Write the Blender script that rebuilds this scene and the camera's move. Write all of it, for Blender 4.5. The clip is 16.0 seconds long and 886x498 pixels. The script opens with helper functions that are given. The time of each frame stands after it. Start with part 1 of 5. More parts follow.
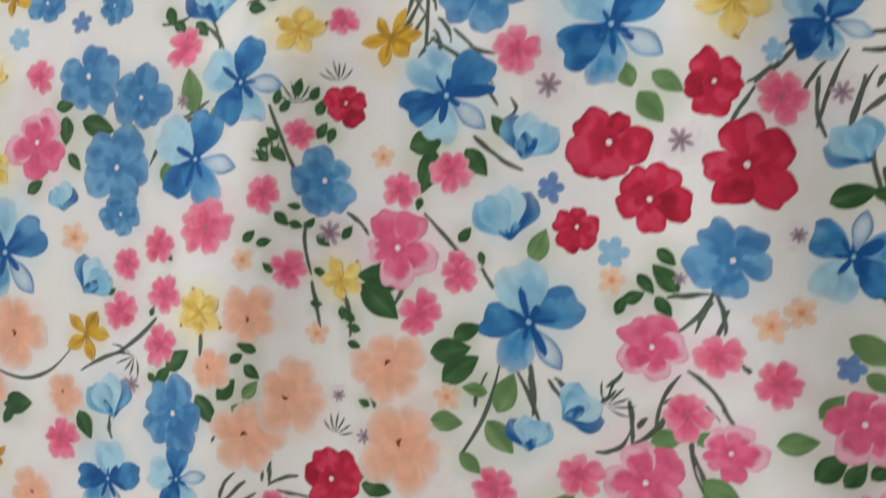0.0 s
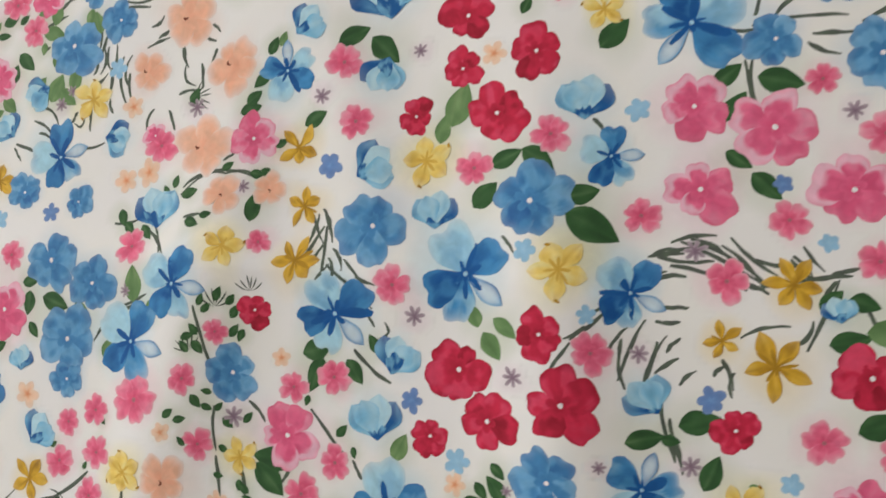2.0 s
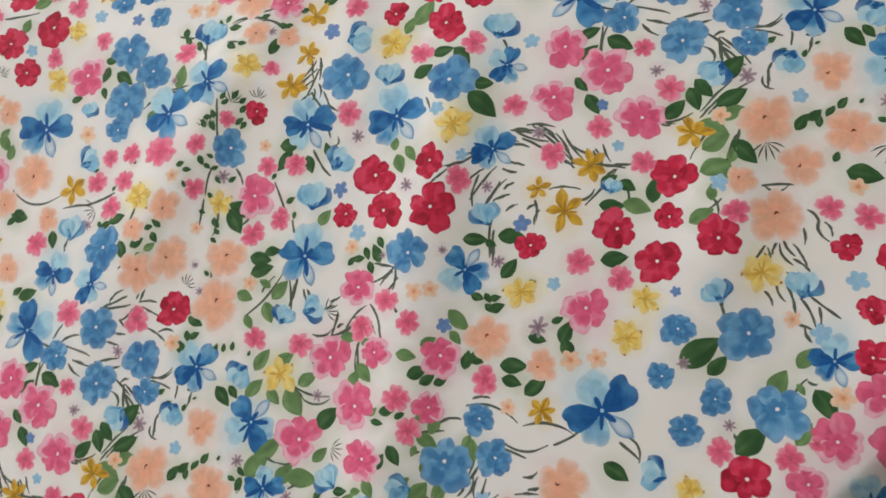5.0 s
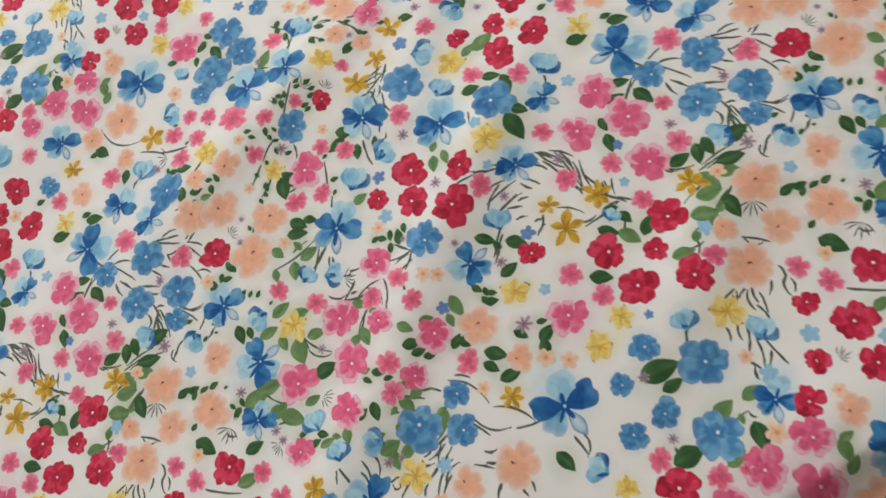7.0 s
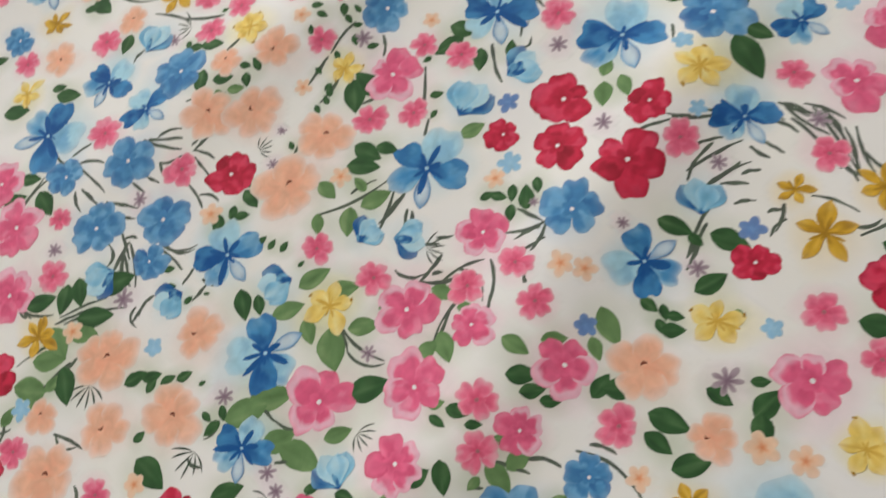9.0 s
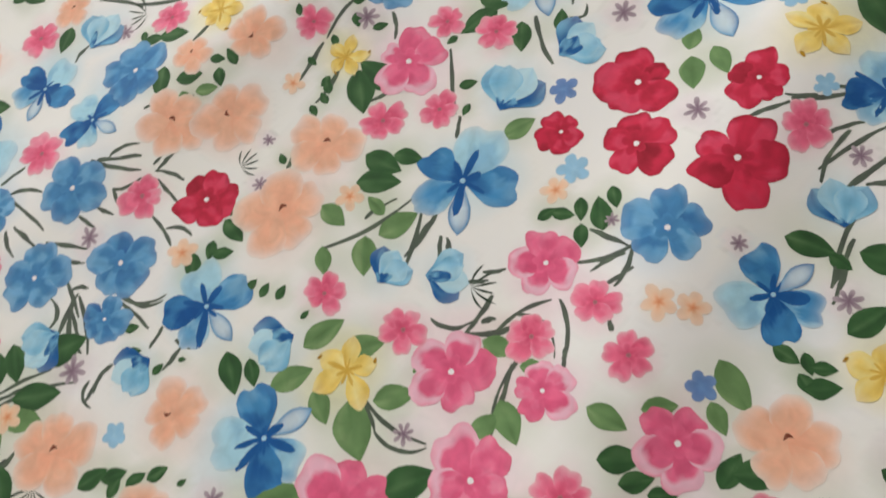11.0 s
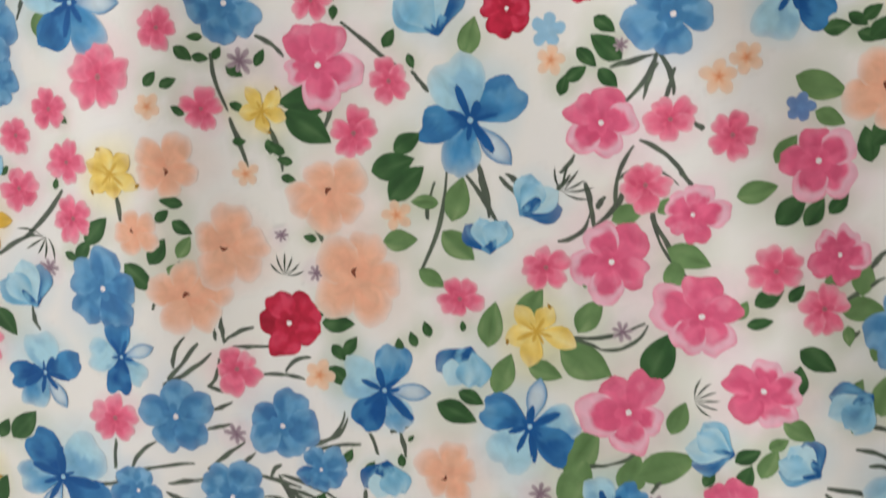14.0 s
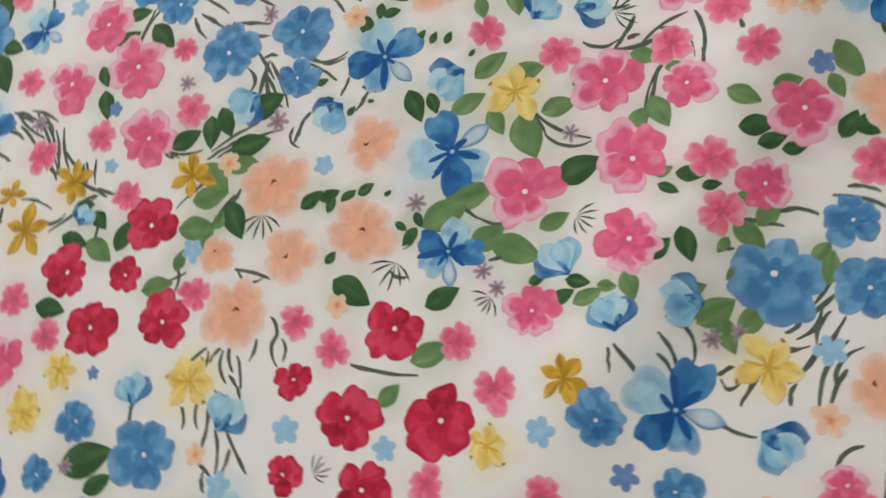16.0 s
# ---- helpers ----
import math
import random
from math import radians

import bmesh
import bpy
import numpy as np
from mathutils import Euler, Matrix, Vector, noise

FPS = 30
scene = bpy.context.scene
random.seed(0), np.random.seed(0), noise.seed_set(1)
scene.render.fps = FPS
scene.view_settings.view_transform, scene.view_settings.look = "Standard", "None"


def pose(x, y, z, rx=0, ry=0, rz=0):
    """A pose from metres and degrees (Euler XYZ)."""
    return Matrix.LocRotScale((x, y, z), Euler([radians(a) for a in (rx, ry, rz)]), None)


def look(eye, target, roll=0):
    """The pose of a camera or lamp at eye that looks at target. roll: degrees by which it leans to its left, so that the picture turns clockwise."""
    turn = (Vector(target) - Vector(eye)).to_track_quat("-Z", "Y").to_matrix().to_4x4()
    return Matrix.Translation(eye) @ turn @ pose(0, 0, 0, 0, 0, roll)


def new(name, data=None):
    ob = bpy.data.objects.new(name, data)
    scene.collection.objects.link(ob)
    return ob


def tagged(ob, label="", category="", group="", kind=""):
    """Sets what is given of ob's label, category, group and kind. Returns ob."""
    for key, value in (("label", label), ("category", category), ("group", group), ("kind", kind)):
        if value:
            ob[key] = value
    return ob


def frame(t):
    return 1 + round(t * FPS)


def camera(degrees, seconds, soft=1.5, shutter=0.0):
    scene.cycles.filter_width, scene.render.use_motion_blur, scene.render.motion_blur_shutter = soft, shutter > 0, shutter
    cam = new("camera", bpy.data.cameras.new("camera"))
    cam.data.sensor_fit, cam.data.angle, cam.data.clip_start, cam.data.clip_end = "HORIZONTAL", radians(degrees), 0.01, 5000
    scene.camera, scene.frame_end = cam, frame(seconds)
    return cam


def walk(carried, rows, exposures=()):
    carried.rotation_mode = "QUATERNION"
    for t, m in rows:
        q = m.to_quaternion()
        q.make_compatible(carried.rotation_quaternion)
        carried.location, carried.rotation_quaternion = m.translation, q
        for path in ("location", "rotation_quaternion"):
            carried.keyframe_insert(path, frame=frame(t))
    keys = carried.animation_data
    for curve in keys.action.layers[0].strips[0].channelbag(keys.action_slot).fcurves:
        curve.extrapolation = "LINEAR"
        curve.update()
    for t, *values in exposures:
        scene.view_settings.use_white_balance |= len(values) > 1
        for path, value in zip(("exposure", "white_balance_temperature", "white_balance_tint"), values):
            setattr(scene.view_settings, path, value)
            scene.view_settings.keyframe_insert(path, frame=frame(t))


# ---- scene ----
cam = camera(58.7, 16.0, 1.7, 0.4)
PATH = [
    (0, (-0.0059, -0.0020, 0.2576), (-0.0798, 0.0011, 0.0000), -87.51),
    (0.5, (0.0091, 0.0322, 0.2638), (-0.0675, 0.0384, 0.0000), -85.35),
    (1, (0.0237, 0.0463, 0.2724), (-0.0579, 0.0563, 0.0000), -82.41),
    (1.5, (0.0366, 0.0510, 0.2849), (-0.0495, 0.0666, 0.0000), -77.86),
    (2, (0.0566, 0.0599, 0.2972), (-0.0351, 0.0810, 0.0000), -73.68),
    (2.5, (0.0831, 0.0651, 0.3178), (-0.0165, 0.0924, 0.0000), -69.20),
    (3, (0.1100, 0.0605, 0.3387), (0.0029, 0.0920, 0.0000), -65.79),
    (3.5, (0.1229, 0.0443, 0.3424), (0.0142, 0.0792, 0.0000), -61.78),
    (4, (0.1397, 0.0113, 0.3670), (0.0244, 0.0486, 0.0000), -58.86),
    (4.5, (0.1510, -0.0208, 0.3956), (0.0277, 0.0205, 0.0000), -55.34),
    (4.7, (0.1541, -0.0276, 0.4064), (0.0272, 0.0138, 0.0000), -54.68),
    (6.8, (0.2179, -0.0682, 0.4755), (0.0322, -0.0007, 0.0000), -41.28),
    (7, (0.2091, -0.0673, 0.4648), (0.0229, -0.0008, 0.0000), -40.41),
    (7.5, (0.1794, -0.0639, 0.4331), (-0.0007, -0.0010, 0.0000), -38.02),
    (8, (0.1526, -0.0672, 0.3879), (-0.0146, -0.0081, 0.0000), -34.79),
    (8.5, (0.1225, -0.0805, 0.3191), (-0.0197, -0.0313, 0.0000), -32.17),
    (9, (0.1110, -0.0893, 0.2845), (-0.0196, -0.0449, 0.0000), -29.91),
    (9.2, (0.1072, -0.0979, 0.2728), (-0.0182, -0.0564, 0.0000), -29.47),
    (11.3, (0.0457, -0.0733, 0.2231), (-0.0483, -0.0334, 0.0000), -31.15),
    (11.5, (0.0374, -0.0656, 0.2265), (-0.0535, -0.0230, 0.0000), -32.50),
    (12, (0.0136, -0.0437, 0.2300), (-0.0644, -0.0058, 0.0000), -41.56),
    (12.5, (-0.0012, -0.0158, 0.2402), (-0.0710, 0.0179, 0.0000), -52.66),
    (13, (-0.0087, 0.0112, 0.2404), (-0.0673, 0.0272, 0.0000), -75.36),
    (13.5, (-0.0176, -0.0016, 0.2347), (-0.0578, -0.0194, 0.0000), -122.11),
    (14, (-0.0221, -0.0310, 0.2470), (-0.0650, -0.0618, 0.0000), -133.75),
    (14.5, (-0.0184, -0.0628, 0.2555), (-0.0679, -0.0901, 0.0000), -121.06),
    (15, (-0.0023, -0.1029, 0.2604), (-0.0627, -0.1202, 0.0000), -98.33),
    (15.5, (0.0345, -0.1509, 0.2690), (-0.0474, -0.1520, 0.0000), -68.91),
    (16, (0.0703, -0.1644, 0.2644), (-0.0263, -0.1547, 0.0000), -49.22),
]
walk(cam, [(t, look(eye, target, roll)) for t, eye, target, roll in PATH],
     exposures=[(0, -0.10, 6300, 11), (1, -0.05, 6400, 11), (4, -0.02, 6500, 12), (8, 0.04, 6500, 10), (11.5, 0.12, 6500, 10), (13.5, 0.08, 6500, 11), (16, 0.03, 6500, 11)])

# ---- light: a room with one broad window ----
world = bpy.data.worlds.new("sky")
world.use_nodes = True
scene.world = world
wn = world.node_tree.nodes
sky = wn.new("ShaderNodeTexSky")
sky.sky_type, sky.sun_disc = "NISHITA", False
sky.sun_elevation, sky.sun_rotation = radians(38), radians(250)
world.node_tree.links.new(sky.outputs[0], wn["Background"].inputs[0])
wn["Background"].inputs[1].default_value = 0.1
scene.view_settings.exposure = 0.0


def area_lamp(name, m, width, height, watts, colour):
    data = bpy.data.lights.new(name, "AREA")
    data.shape, data.size, data.size_y, data.energy, data.color = "RECTANGLE", width, height, watts, colour
    lamp = new(name, data)
    lamp.matrix_world = m
    return lamp


ROOM_W, ROOM_E, ROOM_S, ROOM_N, ROOM_TOP, GROUND = -2.3, 2.2, -2.1, 2.1, 2.6, -0.016
area_lamp("window_daylight", look((ROOM_W + 0.05, 0.75, 1.5), (0.2, 0.0, 0.0)), 1.6, 1.4, 64.5, (1.0, 0.98, 0.93))


# ---- materials ----
def shade(r, g, b):
    """Pigment from an 8-bit sRGB triple, as linear reflectance."""
    lin = [(v / 255 / 12.92 if v < 10.3 else ((v / 255 + 0.055) / 1.055) ** 2.4) for v in (r, g, b)]
    return tuple(min(0.86, v / 0.95) for v in lin)


def plain_material(name, colour, rough=0.8, scale=30.0, vary=0.06, bump=0.1):
    m = bpy.data.materials.new(name)
    m.use_nodes = True
    nt = m.node_tree
    n, li = nt.nodes, nt.links
    b = n["Principled BSDF"]
    b.inputs["Roughness"].default_value = rough
    co = n.new("ShaderNodeTexCoord")
    tex = n.new("ShaderNodeTexNoise")
    tex.inputs["Scale"].default_value, tex.inputs["Detail"].default_value = scale, 6
    mix = n.new("ShaderNodeMix")
    mix.data_type = "RGBA"
    mix.inputs["A"].default_value = (*[c * (1 - vary) for c in colour], 1)
    mix.inputs["B"].default_value = (*[min(1, c * (1 + vary)) for c in colour], 1)
    bp = n.new("ShaderNodeBump")
    bp.inputs["Strength"].default_value, bp.inputs["Distance"].default_value = bump, 0.002
    li.new(co.outputs["Object"], tex.inputs["Vector"])
    li.new(tex.outputs["Fac"], mix.inputs["Factor"])
    li.new(mix.outputs["Result"], b.inputs["Base Color"])
    li.new(tex.outputs["Fac"], bp.inputs["Height"])
    li.new(bp.outputs["Normal"], b.inputs["Normal"])
    return m


def weave_nodes(nt, b):
    """The thread relief that cloth and print share: two crossing waves and a fine slub noise."""
    n, li = nt.nodes, nt.links
    co = n.new("ShaderNodeTexCoord")
    waves = []
    for axis in ("X", "Y"):
        w = n.new("ShaderNodeTexWave")
        w.wave_type, w.bands_direction = "BANDS", axis
        w.inputs["Scale"].default_value, w.inputs["Distortion"].default_value = 700.0, 1.2
        w.inputs["Detail"].default_value = 1.0
        li.new(co.outputs["Object"], w.inputs["Vector"])
        waves.append(w)
    slub = n.new("ShaderNodeTexNoise")
    slub.inputs["Scale"].default_value, slub.inputs["Detail"].default_value = 420.0, 3
    li.new(co.outputs["Object"], slub.inputs["Vector"])
    add = n.new("ShaderNodeMath")
    add.operation = "ADD"
    li.new(waves[0].outputs["Fac"], add.inputs[0])
    li.new(waves[1].outputs["Fac"], add.inputs[1])
    add2 = n.new("ShaderNodeMath")
    add2.operation = "ADD"
    li.new(add.outputs[0], add2.inputs[0])
    li.new(slub.outputs["Fac"], add2.inputs[1])
    bp = n.new("ShaderNodeBump")
    bp.inputs["Strength"].default_value, bp.inputs["Distance"].default_value = 0.13, 0.0002
    li.new(add2.outputs[0], bp.inputs["Height"])
    li.new(bp.outputs["Normal"], b.inputs["Normal"])
    b.inputs["Roughness"].default_value = 0.82
    b.inputs["Specular IOR Level"].default_value = 0.25
    b.inputs["Sheen Weight"].default_value = 0.08
    return co


def cotton_colour(nt, co):
    """The undyed ground: cream with a faint pinkish cloudiness."""
    n, li = nt.nodes, nt.links
    broad = n.new("ShaderNodeTexNoise")
    broad.inputs["Scale"].default_value, broad.inputs["Detail"].default_value = 22.0, 2
    li.new(co.outputs["Object"], broad.inputs["Vector"])
    ramp = n.new("ShaderNodeValToRGB")
    e = ramp.color_ramp.elements
    e[0].position, e[0].color = 0.36, (*shade(239, 243, 229), 1)
    e[1].position, e[1].color = 0.64, (*shade(247, 239, 233), 1)
    mid = e.new(0.49)
    mid.color = (*shade(245, 243, 231), 1)
    li.new(broad.outputs["Fac"], ramp.inputs["Fac"])
    return ramp.outputs["Color"]


def dye_material():
    """Printed dye: colour and strength come with the print; thin dye lets the cotton's own colour through, and clouding is added."""
    m = bpy.data.materials.new("watercolour_dye")
    m.use_nodes = True
    nt = m.node_tree
    n, li = nt.nodes, nt.links
    b = n["Principled BSDF"]
    co = weave_nodes(nt, b)
    dye = n.new("ShaderNodeVertexColor")
    dye.layer_name = "dye"
    cloud = n.new("ShaderNodeTexNoise")
    cloud.inputs["Scale"].default_value, cloud.inputs["Detail"].default_value = 190.0, 4
    cloud.inputs["Distortion"].default_value = 0.6
    li.new(co.outputs["Object"], cloud.inputs["Vector"])
    hsv = n.new("ShaderNodeHueSaturation")
    fit_v = n.new("ShaderNodeMapRange")
    fit_v.inputs["From Min"].default_value, fit_v.inputs["From Max"].default_value = 0.3, 0.7
    fit_v.inputs["To Min"].default_value, fit_v.inputs["To Max"].default_value = 0.90, 1.09
    li.new(cloud.outputs["Fac"], fit_v.inputs["Value"])
    li.new(fit_v.outputs["Result"], hsv.inputs["Value"])
    li.new(dye.outputs["Color"], hsv.inputs["Color"])
    mix = n.new("ShaderNodeMix")
    mix.data_type = "RGBA"
    li.new(dye.outputs["Alpha"], mix.inputs["Factor"])
    li.new(cotton_colour(nt, co), mix.inputs["A"])
    li.new(hsv.outputs["Color"], mix.inputs["B"])
    li.new(mix.outputs["Result"], b.inputs["Base Color"])
    return m


DYE = dye_material()
PLASTER = plain_material("matt_wall_paint", (0.72, 0.70, 0.66), 0.9, 18.0)
RUG = plain_material("maroon_carpet_pile", (0.085, 0.010, 0.013), 0.95, 160.0, 0.45, 0.8)


# ---- the room ----
def box(bm, x0, y0, z0, x1, y1, z1):
    v = [bm.verts.new(c) for c in ((x0, y0, z0), (x1, y0, z0), (x1, y1, z0), (x0, y1, z0), (x0, y0, z1), (x1, y0, z1), (x1, y1, z1), (x0, y1, z1))]
    for f in ((3, 2, 1, 0), (4, 5, 6, 7), (0, 1, 5, 4), (1, 2, 6, 5), (2, 3, 7, 6), (3, 0, 4, 7)):
        bm.faces.new([v[i] for i in f])


def structure(name, boxes, material, label):
    bm = bmesh.new()
    for b in boxes:
        box(bm, *b)
    me = bpy.data.meshes.new(name)
    bm.to_mesh(me)
    bm.free()
    me.materials.append(material)
    return tagged(new(name, me), label, name.split("_")[0], kind="structure")


T = 0.12
structure("floor", [(ROOM_W - T, ROOM_S - T, GROUND - T, ROOM_E + T, ROOM_N + T, GROUND)], RUG, "dark maroon carpeted floor under the spread fabric")
structure("ceiling", [(ROOM_W - T, ROOM_S - T, ROOM_TOP, ROOM_E + T, ROOM_N + T, ROOM_TOP + T)], PLASTER, "plain white ceiling")
structure("wall_east", [(ROOM_E, ROOM_S, GROUND, ROOM_E + T, ROOM_N, ROOM_TOP)], PLASTER, "plain off-white plaster wall")
structure("wall_south", [(ROOM_W - T, ROOM_S - T, GROUND, ROOM_E + T, ROOM_S, ROOM_TOP)], PLASTER, "plain off-white plaster wall")
structure("wall_north", [(ROOM_W - T, ROOM_N, GROUND, ROOM_E + T, ROOM_N + T, ROOM_TOP)], PLASTER, "plain off-white plaster wall")
WY0, WY1, WZ0, WZ1 = -0.1, 1.6, 0.75, 2.15
structure("wall_west", [(ROOM_W - T, ROOM_S, GROUND, ROOM_W, WY0, ROOM_TOP), (ROOM_W - T, WY1, GROUND, ROOM_W, ROOM_N, ROOM_TOP),
                        (ROOM_W - T, WY0, GROUND, ROOM_W, WY1, WZ0), (ROOM_W - T, WY0, WZ1, ROOM_W, WY1, ROOM_TOP)], PLASTER,
          "plain off-white plaster wall with a window opening")


# ---- the cloth's relief: broad soft folds and pressed creases, in millimetres ----
def ridge(x, y, px, py, along, wide, tall, half=1e9):
    """A soft fold: a rounded crest through (px, py) that runs along an angle in degrees, fading past half its length."""
    c, s = math.cos(math.radians(along)), math.sin(math.radians(along))
    d, q = -(x - px) * s + (y - py) * c, (x - px) * c + (y - py) * s
    return tall * math.exp(-(d / wide) ** 2 - (q / half) ** 2)


def crease(x, y, tall, wide):
    """The pressed line across the cloth: level on the west side, sinking to the south-east."""
    d = y - 69 + 0.18 * max(0.0, x)
    return tall * math.exp(-math.sqrt(d * d + 3) / (wide if d > 0 else 1.9 * wide))


def slump(x, y):
    """Where the cloth's south-east corner drops away over the edge of a fold."""
    d = ((x - 268) * 0.883 - (y + 14) * 0.469) / 26
    d = max(0.0, min(1.0, d))
    return 16 * d * d * (3 - 2 * d)


def relief(x, y):
    z = 1.5 + 0.9 * math.sin(x / 47 + 0.8 * math.sin(y / 60)) + 0.8 * math.sin((y - 0.3 * x) / 52)
    z += ridge(x, y, 13, 30, 98, 24, 7, 120)
    z += ridge(x, y, -148, 30, 80, 26, 6, 130)
    z += ridge(x, y, -78, 130, 111, 20, 3.5, 60)
    z += ridge(x, y, 166, 70, 96, 22, 5, 70)
    z += ridge(x, y, 250, -5, 62, 22, 3, 70) - slump(x, y)
    z += ridge(x, y, 40, -130, 92, 22, 4, 70)
    rise = max(0.0, min(1.0, (-250 - x) / 100))
    z += 9 * rise * rise * (3 - 2 * rise)
    z += crease(x, y, 4.2, 16)
    return z


HEM = (304.0, -4.0, 0.949, -0.316)
XMIN, XMAX, YMIN, YMAX, STEP = -520, 400, -410, 350, 2
HEIGHTS = np.array([[relief(x, y) for x in range(XMIN, XMAX + 1, STEP)] for y in range(YMIN, YMAX + 1, STEP)])
SLOPE_Y, SLOPE_X = np.gradient(HEIGHTS, STEP)


def sampled(table, x, y):
    """A table over the cloth read between its knots, at arrays of places in millimetres."""
    i, j = np.clip((x - XMIN) / STEP, 0, table.shape[1] - 1.001), np.clip((y - YMIN) / STEP, 0, table.shape[0] - 1.001)
    i0, j0 = i.astype(int), j.astype(int)
    p, q = i - i0, j - j0
    return (table[j0, i0] * (1 - p) + table[j0, i0 + 1] * p) * (1 - q) + (table[j0 + 1, i0] * (1 - p) + table[j0 + 1, i0 + 1] * p) * q


def part_of(name, me, material, parent, label=""):
    me.materials.append(material)
    ob = new(name, me)
    ob.parent = parent
    return tagged(ob, label or KIND_LABELS.get(name, ""))


KIND_LABELS = {
    "red_flower": "crimson watercolour flower with a pale eye", "ruffled_pink_flower": "ruffled rose-pink flower with paler petals",
    "small_pink_flower": "small pink flower with a dark throat", "peach_flower": "soft peach flower with a brown centre mark",
    "blue_flower": "cornflower-blue flower with a pale eye", "blue_pansy": "blue pansy with pale and dark petals", "pale_blue_bell": "pale blue bell-shaped bud in a dark calyx",
    "yellow_flower": "pale yellow star-shaped flower", "golden_flower": "golden ochre star-shaped flower", "mauve_starlet": "tiny mauve flower with a dark star",
    "pale_blue_starlet": "tiny pale blue flower", "dark_blue_starlet": "tiny dark blue flower", "orange_starlet": "tiny orange blossom", "grey_green_sprig": "fine grey-green sprig"}


def past_hem(x, y):
    """Millimetres beyond the cloth's slanting south-east hem."""
    return (x - HEM[0]) * HEM[2] + (y - HEM[1]) * HEM[3]


def make_fabric():
    nx, ny = (XMAX - XMIN) // STEP + 1, (YMAX - YMIN) // STEP + 1
    verts = [((XMIN + i * STEP) / 1000, (YMIN + j * STEP) / 1000, HEIGHTS[j, i] / 1000) for j in range(ny) for i in range(nx)]
    for k, (x, y, z) in enumerate(verts):
        over = past_hem(x * 1000, y * 1000) / 1000
        if 0 < over < 0.004:
            verts[k] = (x - over * HEM[2], y - over * HEM[3], z)
    faces = [(j * nx + i, j * nx + i + 1, (j + 1) * nx + i + 1, (j + 1) * nx + i) for j in range(ny - 1) for i in range(nx - 1) if past_hem(XMIN + i * STEP, YMIN + j * STEP) < 0]
    me = bpy.data.meshes.new("fabric")
    me.from_pydata(verts, [], faces)
    me.shade_smooth()
    me.materials.append(DYE)
    ob = new("fabric", me)
    thick = ob.modifiers.new("thickness", "SOLIDIFY")
    thick.thickness, thick.offset = 0.0004, -1
    return tagged(ob, "cream cotton fabric printed with watercolour flowers, softly creased on the floor", "fabric")


FABRIC = make_fabric()
TINT = np.zeros((*HEIGHTS.shape, 4))

# ---- the print ----
REPEAT_A, REPEAT_B = (-269.5, -294.0), (-562.0, -24.0)
HUES = {
    "red": (shade(202, 42, 74), shade(142, 20, 42), shade(218, 82, 114)),
    "rose": (shade(228, 106, 144), shade(206, 72, 114), shade(240, 188, 206)),
    "pink": (shade(230, 112, 144), shade(200, 52, 94), shade(238, 178, 194)),
    "peach": (shade(244, 182, 154), shade(234, 156, 126), shade(234, 204, 194)),
    "blue": (shade(76, 140, 188), shade(44, 98, 158), shade(130, 182, 218)),
    "pansy": (shade(66, 138, 190), shade(12, 80, 146), shade(164, 208, 226)),
    "bell": (shade(122, 184, 216), shade(24, 88, 150), shade(178, 214, 228)),
    "yellow": (shade(232, 204, 108), shade(200, 156, 54), shade(236, 222, 158)),
    "gold": (shade(210, 166, 50), shade(152, 112, 26), shade(230, 198, 96)),
    "mauve": (shade(208, 186, 200), shade(112, 84, 106), shade(224, 210, 218)),
    "star": (shade(132, 186, 220), shade(88, 146, 198), shade(170, 208, 230)),
    "navy": (shade(72, 118, 182), shade(38, 72, 138), shade(120, 166, 212)),
    "orange": (shade(238, 184, 146), shade(218, 124, 70), shade(240, 212, 188)),
    "dark": (shade(50, 90, 50), shade(34, 64, 38), shade(86, 120, 78)),
    "olive": (shade(106, 140, 90), shade(82, 116, 70), shade(148, 172, 124)),
    "stem": (shade(54, 74, 54), shade(32, 48, 38), shade(92, 114, 84)),
    "white": (shade(246, 236, 238), shade(240, 214, 222), shade(250, 246, 246)),
    "brown": (shade(120, 62, 44), shade(96, 50, 40), shade(150, 90, 66)),
}
SLAB, FILM = 0.008, 0.05


